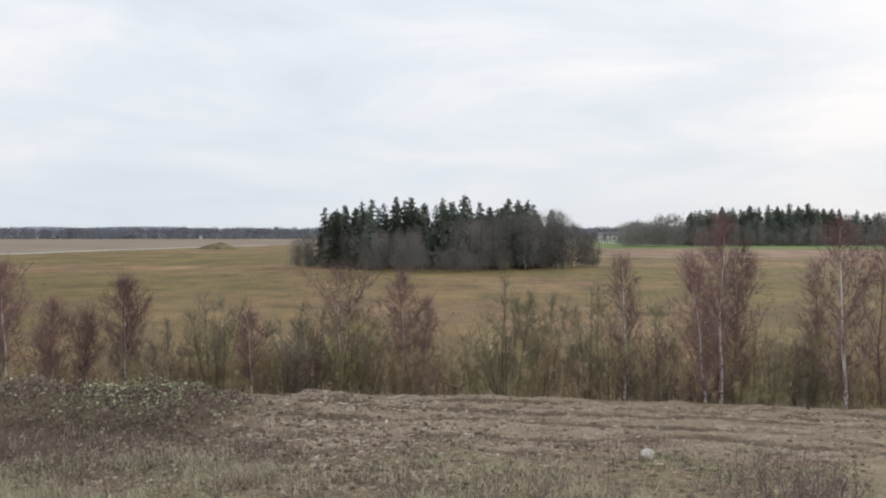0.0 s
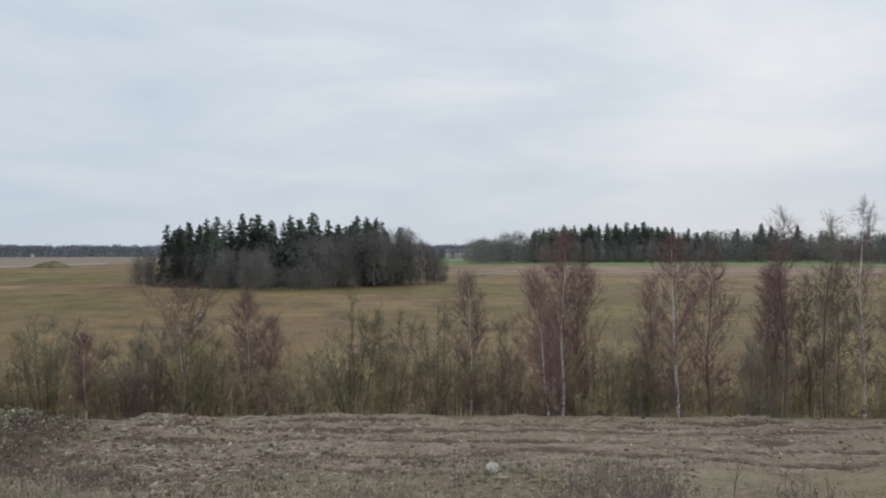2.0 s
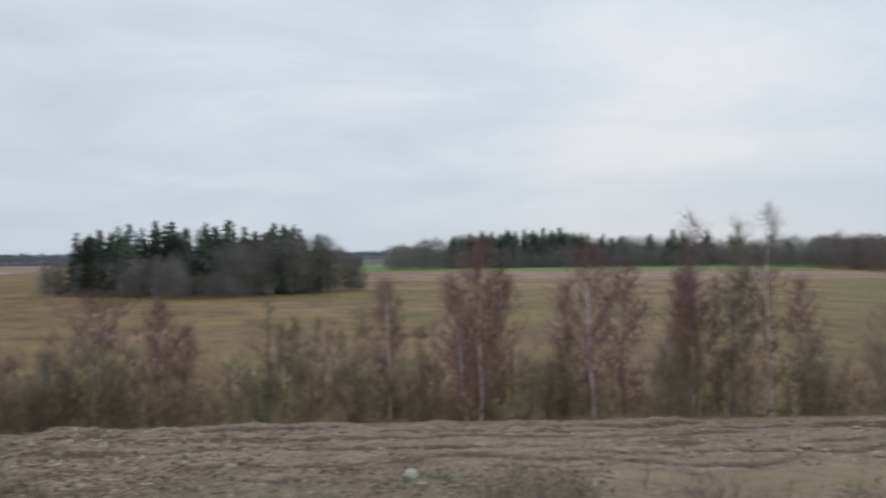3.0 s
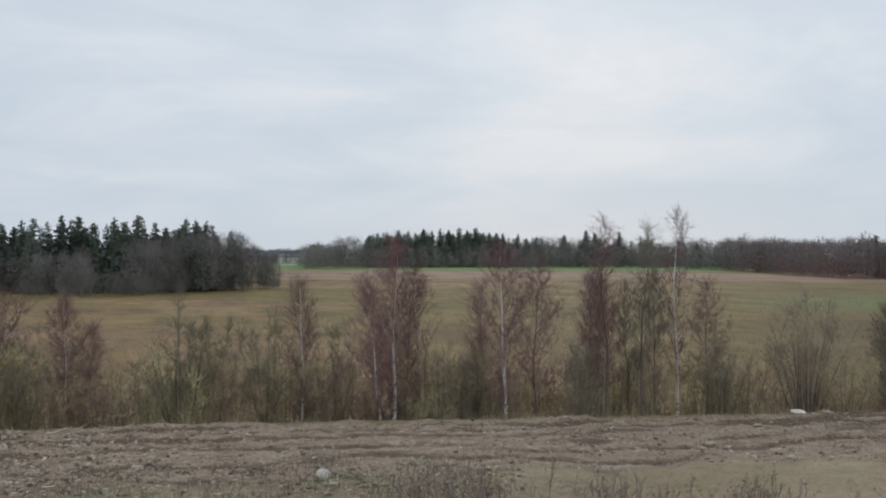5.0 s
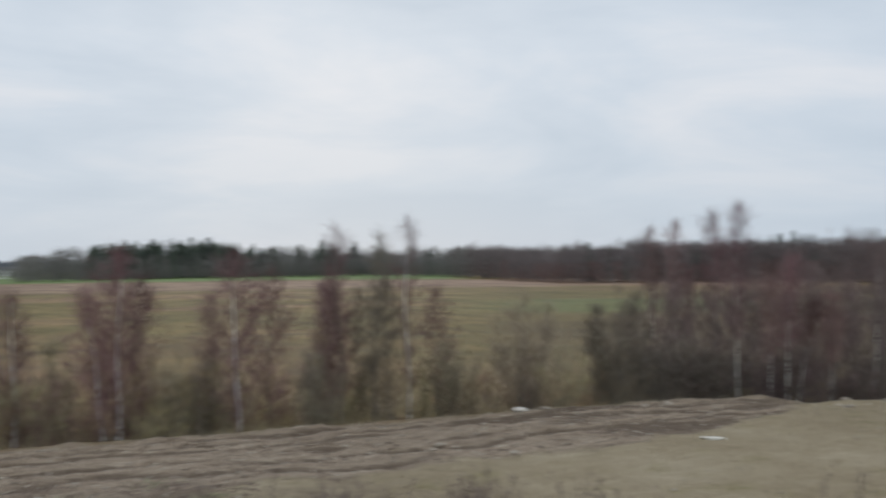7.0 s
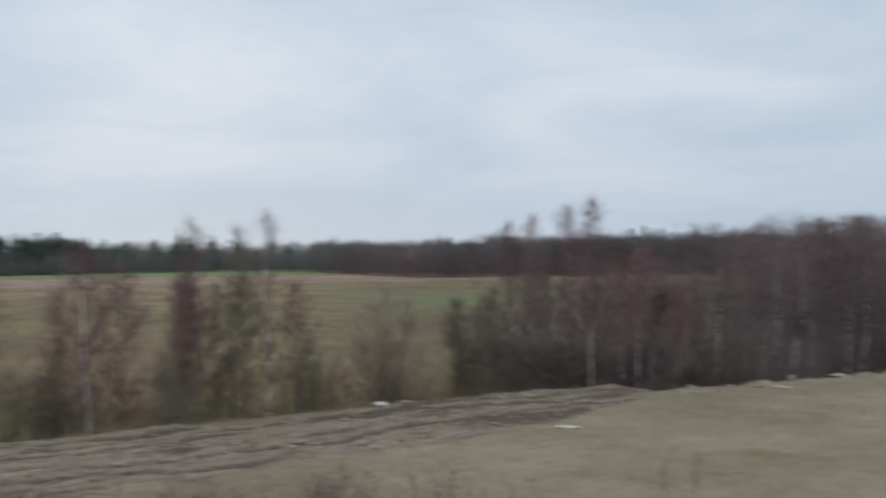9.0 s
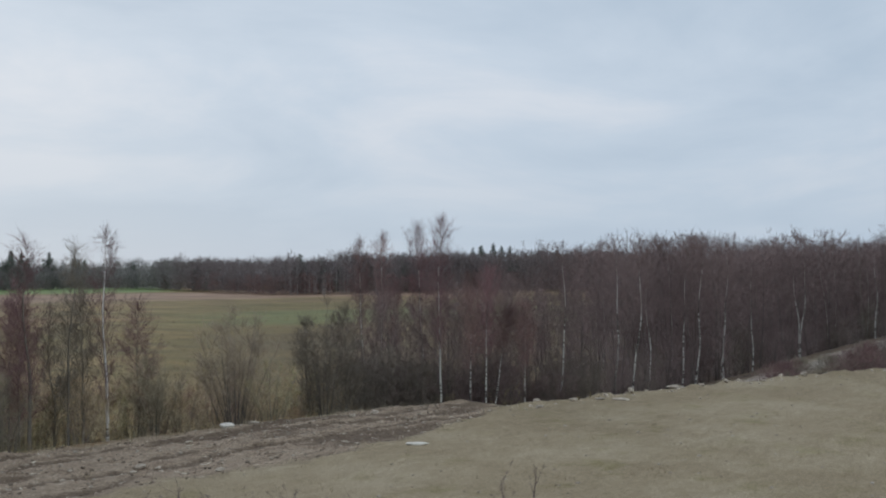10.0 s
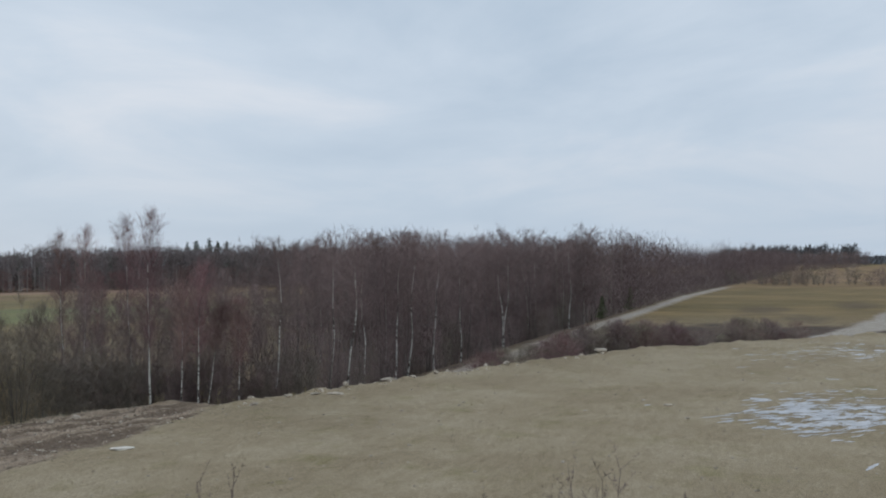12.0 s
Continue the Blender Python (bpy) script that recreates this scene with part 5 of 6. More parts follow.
def bale_mesh():
    bm = bmesh.new()
    bmesh.ops.create_cone(bm, cap_ends=True, segments=16, radius1=0.7, radius2=0.7, depth=1.25)
    bmesh.ops.bevel(bm, geom=[e for e in bm.edges if abs(e.verts[0].co.z - e.verts[1].co.z) < 0.01], offset=0.12, segments=2, affect="EDGES")
    bmesh.ops.rotate(bm, matrix=Matrix.Rotation(radians(90), 3, "X"), verts=bm.verts)
    bmesh.ops.translate(bm, vec=(0, 0, 0.68), verts=bm.verts)
    me = bpy.data.meshes.new("wrapped_bale")
    bm.to_mesh(me)
    bm.free()
    me.materials.append(WHITEWASH)
    return me


bale = bale_mesh()
for k in range(6):
    x, y = polar(9.25 + 0.17 * k, 800)
    ob = tagged(new("wrapped_bale", bale), "white wrapped hay bale standing on a green field", "bale", "wrapped bales")
    ob.location, ob.rotation_euler = (x, y, height(x, y)), (0, 0, 0.3 * k)
spots = belt(8.6, 10.9, 815, 850, 7, 10, 46)
forest("far_hedge", "dark distant hedge behind a green field", [b[1] for b in mid_tree], spots, WOOD_TWIG)

# ---- the right: brush heaps and field bushes ----
dark_brush = [cloud_bush("brush", 800 + k, 1.9, 0.42, 800, 0.3, 0.009, 4, GREY_BARK, (YOUNG_TWIG, GREY_TWIG, BIRCH_TWIG)[k],
                         "heap of dark bare brush beside the lane", "brush beside the lane") for k in range(3)]
field_bushes = [cloud_bush("field_bush", 820 + k, 5.0, (0.3, 0.4)[k], 700, 0.5, 0.022, 5, GREY_BARK, (DUSK_TWIG, YOUNG_TWIG)[k],
                           "bare brown bush in a line across the fields", "bushes across the fields") for k in range(2)]
for n in range(150):
    x = 57 + (27 * rng.random() if n % 3 else 10 + 17 * rng.random())
    y = min(float(np.interp(x, LOT_X, LOT_Y)) + rng.uniform(0.9, 6.5), edge_y(x) - 5.0)
    az, r = math.degrees(math.atan2(x, y)), math.hypot(x, y)
    top = float(np.interp(az, (69, 72, 75, 78, 81, 82.5, 85, 88, 89.5), (-5.9, -5.3, -4.4, -3.8, -3.75, -4.2, -3.65, -3.75, -4.3)))
    stand(dark_brush[n % 3], az, top + 0.4 - 1.5 * rng.random() ** 1.6, r, 1.9, wide=1.3)
for az, el, r, k in ((86.2, -0.75, 275, 0), (86.8, -0.5, 272, 1), (87.6, -0.9, 268, 0), (88.4, -0.75, 272, 1), (89.4, -0.5, 270, 0), (90.0, -0.8, 272, 1), (90.7, -0.45, 269, 0), (92.4, -0.7, 255, 1), (93.2, -0.8, 255, 0), (85.3, -0.9, 280, 1)):
    stand(field_bushes[k], az, el + 0.35, r, 5.2, wide=1.3)
for n in range(24):
    stand(field_bushes[n % 2], rng.uniform(84.5, 94), rng.uniform(-1.0, -0.3), rng.uniform(262, 282), 5.2, wide=1.5)


# ---- stones ----
def stone_mesh(seed, sx, sy, sz, mat):
    r = random.Random(seed)
    bm = bmesh.new()
    bmesh.ops.create_icosphere(bm, subdivisions=2, radius=0.5)
    off = Vector((r.uniform(0, 50), r.uniform(0, 50), r.uniform(0, 50)))
    for v in bm.verts:
        v.co *= 0.8 + 0.5 * noise.noise(v.co * 1.7 + off) + 0.2 * noise.noise(v.co * 4.5 + off)
        v.co = Vector((v.co.x * sx, v.co.y * sy, v.co.z * sz + sz * 0.3))
    me = bpy.data.meshes.new("stone")
    bm.to_mesh(me)
    bm.free()
    me.materials.append(mat)
    return me


def stone(az, el, sx, sy, sz, seed, label, turn=0.0, mat=STONE):
    r = EYE / math.tan(radians(-el))
    x, y = polar(az, r)
    ob = tagged(new("stone", stone_mesh(seed, sx, sy, sz, mat)), label, "stone", "stones on the bench")
    ob.location, ob.rotation_euler = (x, y, height(x, y) - sz * 0.05), (0, 0, radians(turn - az))


FIELDSTONE, FLAT = "pale rounded fieldstone lying on bare soil", "flat pale stone slab lying on sand"
stone(12.06, -12.95, 0.54, 0.48, 0.42, 1, "large white rounded stone at the edge of dry grass", mat=CHALK)
stone(12.5, -13.3, 0.5, 0.3, 0.16, 2, FLAT)
stone(-5.5, -10.75, 0.4, 0.35, 0.42, 3, "pointed pale stone on churned brown soil")
stone(-7.9, -11.25, 0.65, 0.3, 0.14, 4, "flat pale stone on churned brown soil")
stone(30.4, -10.98, 0.24, 0.2, 0.14, 5, FIELDSTONE)
stone(39.13, -8.45, 0.75, 0.5, 0.3, 6, "long white stone at the edge of the track", mat=CHALK)
stone(40.6, -8.5, 0.7, 0.5, 0.15, 7, FIELDSTONE)
for n, (az, el, w) in enumerate(((34.4, -10.6, 0.5), (34.1, -10.85, 0.35), (35.4, -10.65, 0.28), (30.9, -11.1, 0.18), (32.0, -11.2, 0.22), (38.9, -11.1, 0.4), (37.0, -9.4, 0.35), (46.6, -9.9, 0.3))):
    stone(az, el, w, w * 0.7, w * 0.4, 10 + n, FIELDSTONE, 30 * n)
stone(50.2, -10.05, 0.85, 0.45, 0.14, 20, FLAT, mat=CHALK)
for n, (az, el, w, h) in enumerate(((57.1, -7.72, 0.42, 0.4), (57.3, -8.0, 0.55, 0.2), (62.5, -7.1, 0.5, 0.42), (60.8, -7.5, 0.7, 0.18), (62.0, -7.5, 1.0, 0.16), (65.0, -6.85, 0.9, 0.25), (67.8, -6.55, 0.5, 0.25),
                                    (69.8, -6.3, 0.55, 0.2), (66.4, -6.75, 0.4, 0.2), (59.2, -7.6, 0.5, 0.22), (46.3, -8.3, 0.5, 0.2), (47.6, -8.15, 0.6, 0.25), (71.9, -6.05, 0.7, 0.3), (77.4, -5.3, 1.0, 0.4))):
    stone(az, el, w, w * 0.7, h, 30 + n, "pale stone on the edge of the sand lot", 40 * n)
for n, (az, el, w) in enumerate(((81.3, -8.3, 0.45), (79.9, -8.0, 0.3), (82.4, -8.9, 0.4), (85.9, -4.25, 1.0), (86.4, -4.2, 0.7), (72.4, -7.4, 0.2), (68.3, -8.8, 0.2), (76.6, -8.6, 0.22), (64.5, -9.5, 0.18))):
    stone(az, el, w, w * 0.6, w * 0.3, 60 + n, "small pale stone on packed sand", 50 * n)


def scatter(name, label, count, spot, size, mat, flat=0.6, long=1.25):
    """Many small lumps, too small to pick apart, in one mesh."""
    base = np.array([(-1, -1, -1), (1, -1, -1), (1, 1, -1), (-1, 1, -1), (-0.7, -0.7, 1), (0.7, -0.7, 1), (0.7, 0.7, 1), (-0.7, 0.7, 1)], float) * 0.5
    quad = np.array([(0, 3, 2, 1), (4, 5, 6, 7), (0, 1, 5, 4), (1, 2, 6, 5), (2, 3, 7, 6), (3, 0, 4, 7)])
    gen = np.random.default_rng(count)
    xy = np.array([spot() for _ in range(count)])
    z = lie(xy[:, 0], xy[:, 1])[0]
    s = np.array([size() for _ in range(count)])
    th = gen.uniform(0, 6.28, count)
    co = base[None] * (1 + gen.uniform(-0.35, 0.35, (count, 8, 3))) * s[:, None, None] * np.array((long, 0.9, flat))
    c, sn = np.cos(th)[:, None], np.sin(th)[:, None]
    co = np.stack([co[..., 0] * c - co[..., 1] * sn, co[..., 0] * sn + co[..., 1] * c, co[..., 2]], -1)
    co += np.stack([xy[:, 0], xy[:, 1], z + s * flat * 0.25], -1)[:, None]
    faces = (quad[None] + 8 * np.arange(count)[:, None, None]).reshape(-1, 4)
    return tagged(new(name, mesh_of(name, co.reshape(-1, 3), faces, mat)), label, "stones", kind="stuff")


def on_soil():
    x = -7 + 43 * rng.random() ** 1.25
    near = float(np.interp(x, SOIL_X, SOIL_Y))
    return x, edge_y(x) - 0.2 - (edge_y(x) - near) * rng.random() ** 1.1


def on_sand():
    x = rng.uniform(14, 80)
    y = rng.uniform(-8, float(np.interp(x, (14, 36, 51, 67, 81), (25, 26, 21, 15, 3))))
    return x, y


def on_lip():
    x = rng.uniform(33, 66)
    return x, float(np.interp(x, LOT_X, LOT_Y)) - 0.3 + rng.uniform(-1.2, 0.5)


def on_left_soil():
    return rng.gauss(-4.5, 3.6), rng.uniform(23.5, 35.5)


scatter("soil_clods", "clods of brown earth on a churned track", 5200, on_soil, lambda: 0.03 + 0.09 * rng.random() ** 4, CLOD, 0.5)
scatter("heaped_clods", "broken lumps of brown earth beside the track", 3000, on_left_soil, lambda: 0.04 + 0.13 * rng.random() ** 4, CLOD)
scatter("heaped_stones", "pale stones among broken earth beside the track", 420, on_left_soil, lambda: 0.04 + 0.14 * rng.random() ** 2.5, STONE)
scatter("pebbles", "pale pebbles strewn over churned soil", 1300, on_soil, lambda: 0.025 + 0.1 * rng.random() ** 4.5, STONE)
scatter("straw", "bits of pale straw and wood strewn over soil", 750, on_soil, lambda: 0.02 + 0.04 * rng.random(), STRAW, 0.3, 6.0)
scatter("heaped_straw", "bits of pale straw and sticks among broken earth", 380, on_left_soil, lambda: 0.025 + 0.05 * rng.random(), STRAW, 0.3, 6.0)
scatter("sand_pebbles", "small pebbles strewn over packed sand", 900, on_sand, lambda: 0.03 + 0.09 * rng.random() ** 3, STONE)
scatter("sand_crumbs", "dark crumbs of turf and earth on sand", 900, on_sand, lambda: 0.02 + 0.06 * rng.random() ** 4, CLOD, 0.4)
scatter("lip_stones", "stones along the edge of the sand lot", 150, on_lip, lambda: 0.05 + 0.18 * rng.random() ** 4, STONE)

# slush left in the wheel tracks of the lot
def puddle(label, mid, size, turn, hub, streaks, pools):
    """Thin curved streaks of slush along wheel tracks round a hub, and a few ragged pools."""
    co, faces, c, sn = [], [], math.cos(radians(turn)), math.sin(radians(turn))

    def inside(reach):
        u, w = rng.gauss(0, 0.42) * size[0] * reach, rng.gauss(0, 0.42) * size[1] * reach
        return mid[0] + u * c - w * sn, mid[1] + u * sn + w * c

    for _ in range(streaks):
        x, y = inside(1.0)
        r, th = math.hypot(x - hub[0], y - hub[1]), math.atan2(y - hub[1], x - hub[0])
        ln, wide, n = rng.uniform(0.3, 2.0) * rng.random() ** 0.5, rng.uniform(0.03, 0.14), 10
        first, drift = len(co), rng.uniform(-0.12, 0.12)
        for k in range(n + 1):
            f = k / n
            a, rr = th + ln * (f - 0.5) / r, r + drift * ln * f + 0.06 * noise.noise(Vector((x, f * 4, y)))
            w = wide * math.sin(math.pi * (0.04 + 0.92 * f)) * (0.8 + 0.8 * noise.noise(Vector((x + f * 9, y, 3))))
            for q in (rr - max(w, 0.01), rr + max(w, 0.01)):
                co.append((hub[0] + q * math.cos(a), hub[1] + q * math.sin(a)))
        faces += [(first + 2 * k, first + 2 * k + 1, first + 2 * k + 3, first + 2 * k + 2) for k in range(n)]
    for _ in range(pools):
        x, y = inside(0.6)
        big, th, first, n = rng.uniform(0.2, 0.75), rng.uniform(-0.3, 0.3) + math.atan2(y - hub[1], x - hub[0]), len(co), 28
        for k in range(n):
            a = 2 * math.pi * k / n
            q = big * (0.75 + 0.9 * noise.noise(Vector((math.cos(a) * 1.6 + x, math.sin(a) * 1.6 + y, 1))) + 0.4 * noise.noise(Vector((math.cos(a) * 5 + x, math.sin(a) * 5, y))))
            u, w = q * math.cos(a) * 0.55, q * math.sin(a)
            co.append((x + u * math.cos(th) - w * math.sin(th), y + u * math.sin(th) + w * math.cos(th)))
        co.append((x, y))
        faces += [(first + k, first + (k + 1) % n, first + n, first + n) for k in range(n)]
    xy = np.array(co)
    z = lie(xy[:, 0], xy[:, 1])[0] + 0.012
    tri = []
    for f in faces:
        tri.append(f[:3])
        if f[3] != f[2]:
            tri.append((f[0], f[2], f[3]))
    me = mesh_of("puddle", np.column_stack([xy, z]), tri, SLUSH)
    return tagged(new("puddle", me), label, "puddle", kind="structure")


puddle("thin half-frozen slush in curved wheel tracks on sand", (43, 0.2), (8, 4.4), -7, (27, -12), 220, 80)
puddle("pale streaks of slush on the far sand", (72, -1.5), (14, 6), -20, (15, -14), 150, 14)


# ---- grass, weeds and leaves ----
def blades(name, label, count, spot, tall, wide, mat, lean=0.5, category="grass"):
    """Many blades of grass in one mesh, each a narrow bent triangle pair."""
    gen = np.random.default_rng(count + 5)
    xy = np.array([spot() for _ in range(count)])
    z = lie(xy[:, 0], xy[:, 1])[0]
    h = gen.uniform(tall[0], tall[1], count) * gen.uniform(0.6, 1.0, count)
    th, fall = gen.uniform(0, 6.28, count), gen.uniform(0.05, lean, count)
    dx, dy = np.cos(th), np.sin(th)
    foot = np.stack([xy[:, 0], xy[:, 1], z - 0.03], -1)
    side = np.stack([-dy, dx, 0 * dx], -1) * wide
    bend = foot + np.stack([dx * h * fall * 0.35, dy * h * fall * 0.35, h * 0.6], -1)
    tip = foot + np.stack([dx * h * fall, dy * h * fall, h * (1 - 0.35 * fall)], -1)
    co = np.stack([foot - side, foot + side, bend + side * 0.7, bend - side * 0.7, tip], 1).reshape(-1, 3)
    k = 5 * np.arange(count)[:, None, None]
    faces = (np.array([(0, 1, 2), (0, 2, 3), (3, 2, 4)])[None] + k).reshape(-1, 3)
    return tagged(new(name, mesh_of(name, co, faces, mat)), label, category, kind="stuff")


def tufted(region, spread=0.22, per=14):
    """Spots that gather in tufts."""
    state = {"n": 0, "c": (0, 0)}

    def spot():
        if state["n"] % per == 0:
            state["c"] = region()
        state["n"] += 1
        return state["c"][0] + rng.gauss(0, spread), state["c"][1] + rng.gauss(0, spread)
    return spot


def verge():
    while True:
        a = rng.uniform(-28, 27)
        r = rng.uniform(19.5, 26.6 + (a < -6) * 2.0 - max(0, a - 12) * 0.2)
        if -14 < a < -7 and r > 20.8 and rng.random() > 0.3:
            continue
        x, y = polar(a, r)
        if fbm(np.array([x * 0.45]), np.array([y * 0.45]), 95)[0] + rng.uniform(-0.2, 0.2) > 0.03 - 0.1 * (a < -8):
            return x, y


def verge_left():
    while True:
        x, y = polar(rng.uniform(-30, -9), rng.uniform(20, 26) + 2.5 * rng.random())
        if fbm(np.array([x * 0.4]), np.array([y * 0.4]), 97)[0] + rng.uniform(-0.12, 0.12) > 0.0 + 0.02 * (x + 12):
            return x, y


def bank_patch():
    return rng.gauss(-10, 4.0), rng.gauss(27.2, 2.4)


def low_field():
    x = rng.uniform(-24, 40)
    return x, edge_y(x) + rng.uniform(0.6, 12)


def bench_rim():
    x = rng.uniform(-8, 36)
    return x, edge_y(x) + rng.uniform(-0.5, 0.8)


def on_lot():
    a = rng.uniform(28, 84)
    return polar(a, rng.uniform(20, 44))


def on_verge():
    return polar(rng.uniform(-28, 24), rng.uniform(19.5, 29.5))


def far_field():
    a = rng.uniform(-32, 62)
    return polar(a, 48 + 190 * rng.random() ** 1.5)


scatter("verge_clods", "crumbs of dark earth on the bank", 3400, on_verge, lambda: 0.03 + 0.12 * rng.random() ** 3, CLOD)
scatter("verge_stones", "pale pebbles on the bank", 420, on_verge, lambda: 0.03 + 0.09 * rng.random() ** 3, STONE)
blades("field_tussocks", "rough tussocks of yellowed grass in the field", 15000, tufted(far_field, 0.5, 6), (0.15, 0.5), 0.03, REED, 1.3)
blades("verge_grass", "pale dry grass on the bank beside the track", 15000, tufted(verge, 0.28, 60), (0.1, 0.5), 0.008, DRY_GRASS, 2.2)
blades("verge_stalks", "dead brown stalks on the bank beside the track", 6500, tufted(on_verge, 0.3, 24), (0.1, 0.6), 0.007, DEAD_LEAF, 1.6)
blades("verge_herbs", "low green herbs on the bank beside the track", 5600, tufted(on_verge, 0.4, 90), (0.08, 0.25), 0.014, GREEN_LEAF, 1.4)
blades("bank_grass", "long pale dry grass on the bank", 4200, tufted(verge_left, 0.35, 30), (0.25, 0.65), 0.007, DRY_GRASS, 1.8)
blades("bank_stalks", "tangle of dead brown stalks on the bank", 5200, tufted(bank_patch, 0.35, 20), (0.2, 0.65), 0.006, DEAD_LEAF, 2.0)
blades("bank_straw", "pale broken stalks on the bank", 1300, tufted(bank_patch, 0.4, 12), (0.2, 0.6), 0.006, DRY_GRASS, 2.2)
blades("rough_grass", "tall yellowed grass among the shrubs", 6000, tufted(low_field, 0.4), (0.4, 1.0), 0.010, REED, 0.6)
blades("rim_grass", "short dry grass on the rim of the track", 2500, tufted(bench_rim), (0.1, 0.35), 0.006, DRY_GRASS, 0.9)
blades("sand_grass", "sparse dry grass shoots on packed sand", 3200, tufted(on_lot, 0.15, 7), (0.06, 0.25), 0.006, REED, 0.9)


def heap_spot():
    return rng.uniform(-26, -6.6), rng.uniform(28.6, 36.5)


def heap_leaves(name, label, count, size, mat, keep):
    sh = Shape()
    spots = [heap_spot() for _ in range(count)]
    xy = np.array(spots)
    z, w = lie(xy[:, 0], xy[:, 1])
    for (x, y), zz, hp in zip(spots, z, w["heap"]):
        if hp < 0.15 or rng.random() > keep(x, y, zz, hp):
            continue
        s = size * rng.uniform(0.5, 1.2)
        along = Vector((rng.uniform(-1, 1), rng.uniform(-1, 0.4), rng.uniform(-0.2, 0.8))).normalized() * s
        side = along.cross(Vector((rng.uniform(-0.5, 0.5), -0.6, 1))).normalized() * s * 0.42
        sh.leaf(Vector((x, y, zz + rng.uniform(0.02, 0.3))), along, side, 0.2)
    return tagged(new(name, sh.mesh(name, mat)), label, "plants", kind="stuff")


heap_leaves("coltsfoot_leaves", "broad green leaves on an overgrown heap of earth", 11000, 0.125, GREEN_LEAF, lambda x, y, z, h: 0.85 if z > 0.5 and fbm(np.array([x * 0.5]), np.array([y * 0.5]), 90)[0] > -0.12 else 0.12)
heap_leaves("dead_leaves", "withered brown leaves and stalks on a heap of earth", 14000, 0.11, DEAD_LEAF, lambda x, y, z, h: 0.9)
blades("heap_stalks", "dead brown stalks on an overgrown heap of earth", 4500, tufted(heap_spot, 0.3, 8), (0.15, 0.6), 0.006, DEAD_LEAF, 0.9, "plants")


def weed_shapes(seed, h):
    """A dead weed: a stiff stem with side stalks and seed heads."""
    r = random.Random(seed)
    stem = Shape()
    pts, p, d = [], Vector((0, 0, -0.1)), Vector((r.uniform(-0.1, 0.1), r.uniform(-0.1, 0.1), 1))
    for k in range(7):
        pts.append(p.copy())
        d = (d + rv(r, 0.09)).normalized()
        p = p + d * h / 6
    stem.tube(pts, [0.0032 * (1 - k / 8) + 0.001 for k in range(7)], 4)
    for _ in range(16):
        f = r.uniform(0.35, 1.0) * 6
        k = min(int(f), 5)
        a = pts[k].lerp(pts[k + 1], f - k)
        out = (d + rv(r, 0.8)).normalized()
        out.z = abs(out.z) * 0.8 + 0.25
        b = a + out * h * r.uniform(0.06, 0.17)
        stem.spike(a, b, 0.0016)
        for _ in range(5):
            c = a.lerp(b, r.uniform(0.25, 1.0))
            stem.spike(c, c + rv(r, 0.02) + Vector((0, 0, 0.012)), 0.0028)
    return stem


weeds = []
for k in range(5):
    st = weed_shapes(900 + k, 1.0)
    weeds.append(tagged(new("dead_weed", st.mesh("dead_weed", WEED)), "dead reddish-brown weed stalk with seed heads on the bank", "weed", "dead weeds on the bank"))


def weed(az, el, r, k=None):
    """A weed whose tip is seen at the height angle el from the place where the camera looks that way."""
    turn = radians(az)
    x, y = 0.45 * math.sin(turn) + r * math.sin(turn), 0.45 * math.cos(turn) - 0.45 + r * math.cos(turn)
    z = height(x, y)
    tall = EYE + r * math.tan(radians(el)) - z
    place(weeds[rng.randrange(5) if k is None else k], x, y, tall, rng.uniform(0, 360), rng.uniform(-8, 8), z)


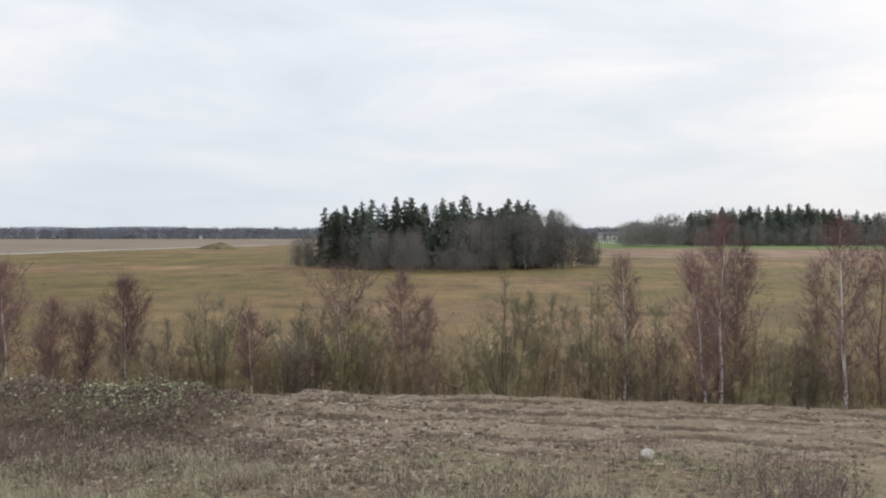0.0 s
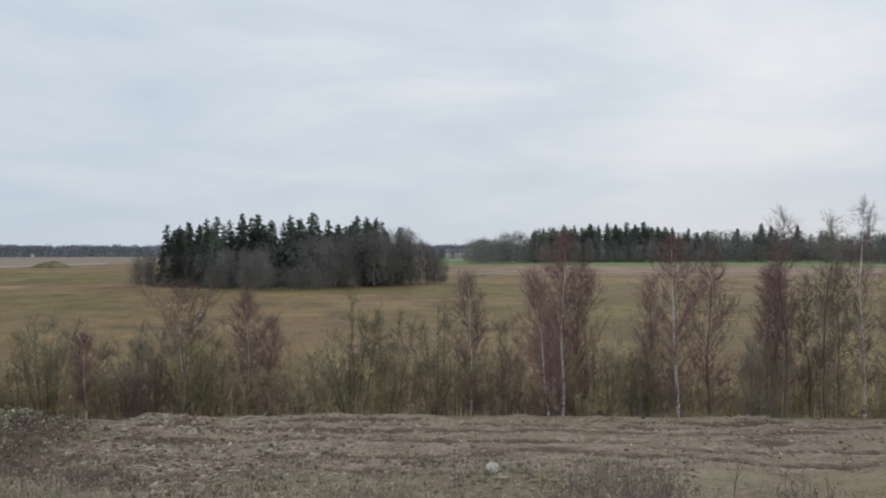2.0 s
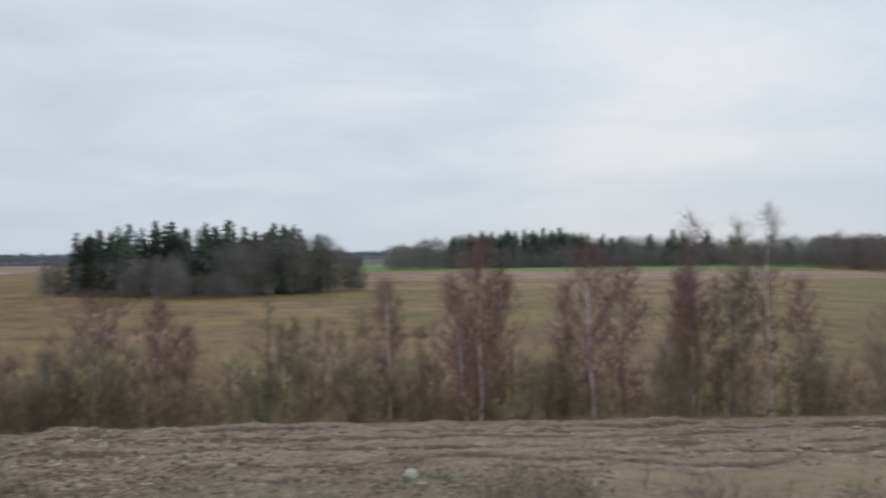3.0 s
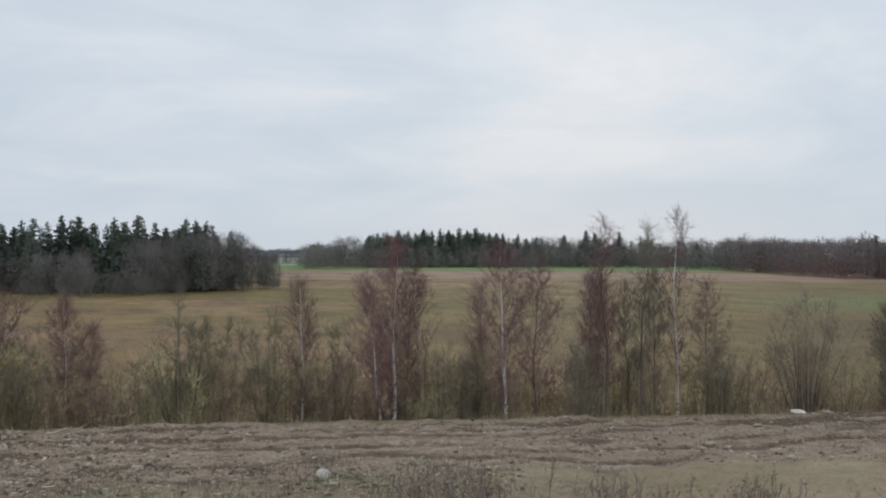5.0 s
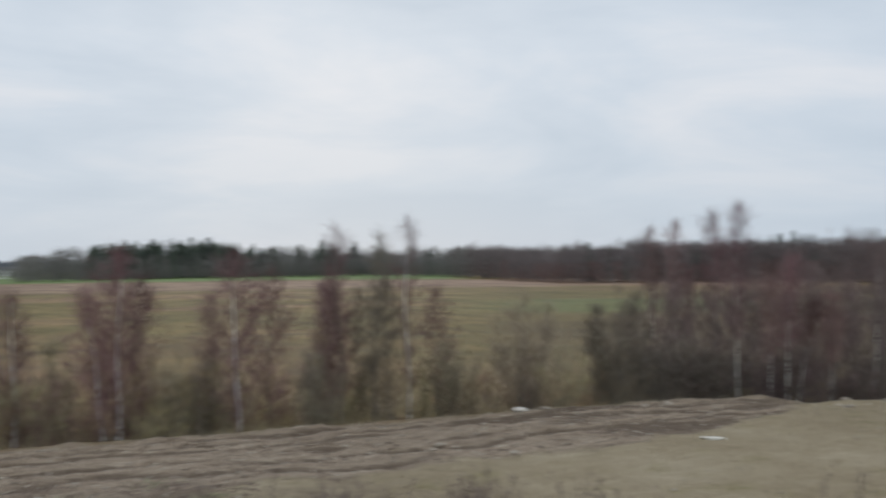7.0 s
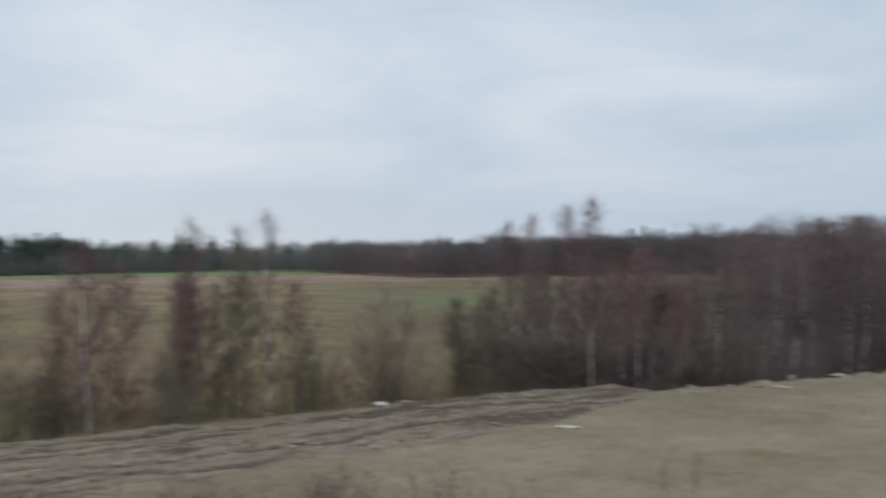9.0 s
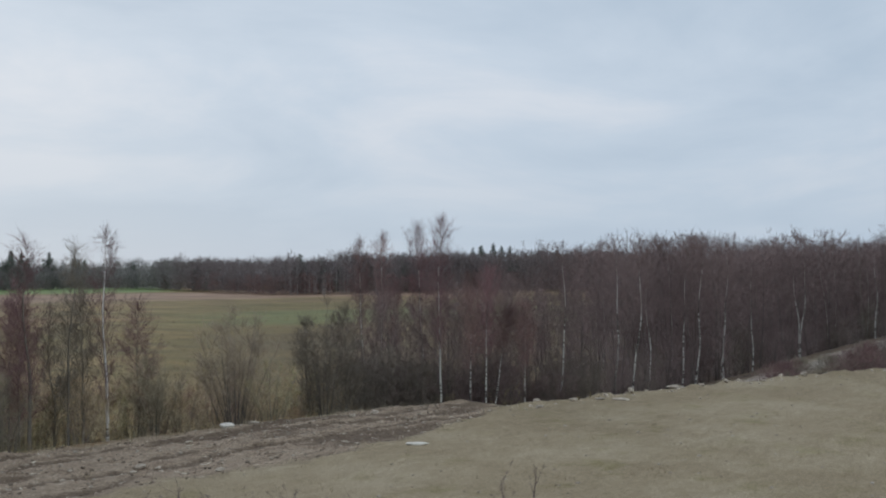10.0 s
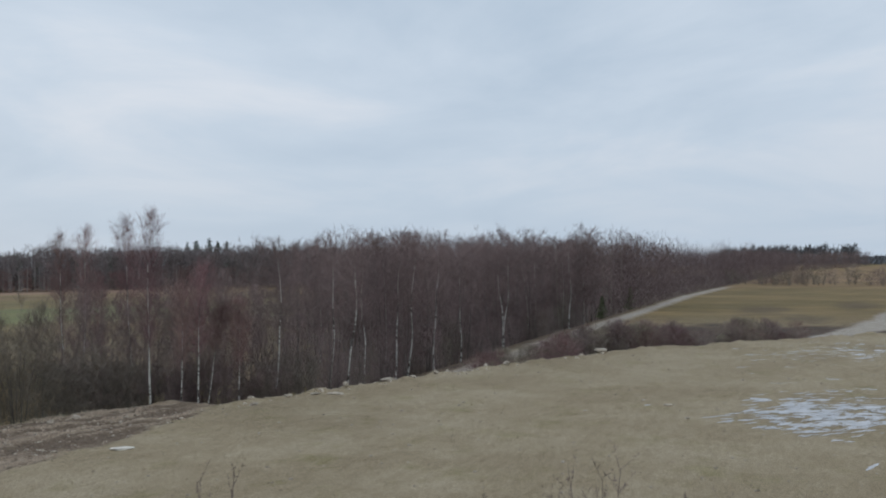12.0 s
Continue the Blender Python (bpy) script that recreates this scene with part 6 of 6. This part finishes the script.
for az, el, r in ((-3.2, -11.9, 7.0), (-5.6, -12.6, 7.0), (-1.8, -12.9, 7.2), (16.5, -12.4, 7.5), (18.0, -12.0, 7.4), (19.2, -11.2, 7.5), (20.2, -12.4, 7.0), (21.2, -12.9, 7.3), (17.2, -13.0, 7.1), (28.0, -12.6, 7.0),
                  (42.0, -11.7, 7.0), (41.3, -11.2, 7.2), (55.8, -10.6, 7.0), (55.3, -11.2, 7.1), (75.8, -10.3, 6.5), (75.3, -10.9, 6.6), (76.4, -11.2, 6.4), (74.6, -12.0, 6.5), (71.6, -11.9, 6.8), (80.5, -11.4, 6.6), (81.2, -12.6, 6.6), (73.6, -12.8, 6.7)):
    weed(az, el, r)
for mid_az, el, n, spread in ((35.8, -12.2, 50, 1.7), (28.3, -12.3, 34, 1.0), (19.5, -12.3, 50, 2.8), (31.5, -12.9, 18, 2.4), (5.0, -14.0, 34, 6.0), (-12.0, -14.4, 8, 6.0), (43.0, -12.7, 14, 1.6), (75.5, -13.0, 20, 1.3), (60.0, -13.8, 6, 4.0)):
    for _ in range(n):
        weed(mid_az + rng.gauss(0, spread * 0.6), el + rng.gauss(-0.2, 0.35), rng.uniform(6.4, 8.0))


# ---- a fallen branch on the crest of the soil, and two small spruces at the wood's edge ----
def fallen_branch(x0, y0, x1, y1, seed):
    r = random.Random(seed)
    sh, pts = Shape(), []
    for k in range(9):
        f = k / 8
        x, y = x0 + (x1 - x0) * f, y0 + (y1 - y0) * f + r.uniform(-0.04, 0.04)
        pts.append(Vector((x, y, height(x, y) + 0.05 + 0.1 * math.sin(2.6 * f) + r.uniform(-0.01, 0.01))))
    sh.tube(pts, [0.05 - 0.0045 * k for k in range(9)], 6)
    for k in (3, 5, 6):
        sh.tube([pts[k], pts[k] + Vector((r.uniform(0.1, 0.4), r.uniform(-0.2, 0.2), r.uniform(0.08, 0.25)))], [0.02, 0.006], 4)
    tagged(new("fallen_branch", sh.mesh("fallen_branch", STONE, True)), "pale barkless branch lying on churned soil", "branch", "branches on the track")


fallen_branch(-2.1, 36.6, -0.4, 36.3, 1)
fallen_branch(7.2, 35.4, 8.1, 35.6, 2)
tr, cr = spruce_shapes(950, 8.0, 0.3, whorls=18, arms=7, sprays=5, spray_r=0.16)
small_spruce = plant("young_spruce", (("trunk", tr.mesh("trunk", SPRUCE_BARK)), ("crown", cr.mesh("crown", YOUNG_NEEDLE))), "young green spruce at the edge of a bare wood", "tree", "young spruces beside the lane")
for x, s in ((122, 0.38), (144, 0.44)):
    place(small_spruce, x, edge_y(x) + 1.7, s, 40 * s)
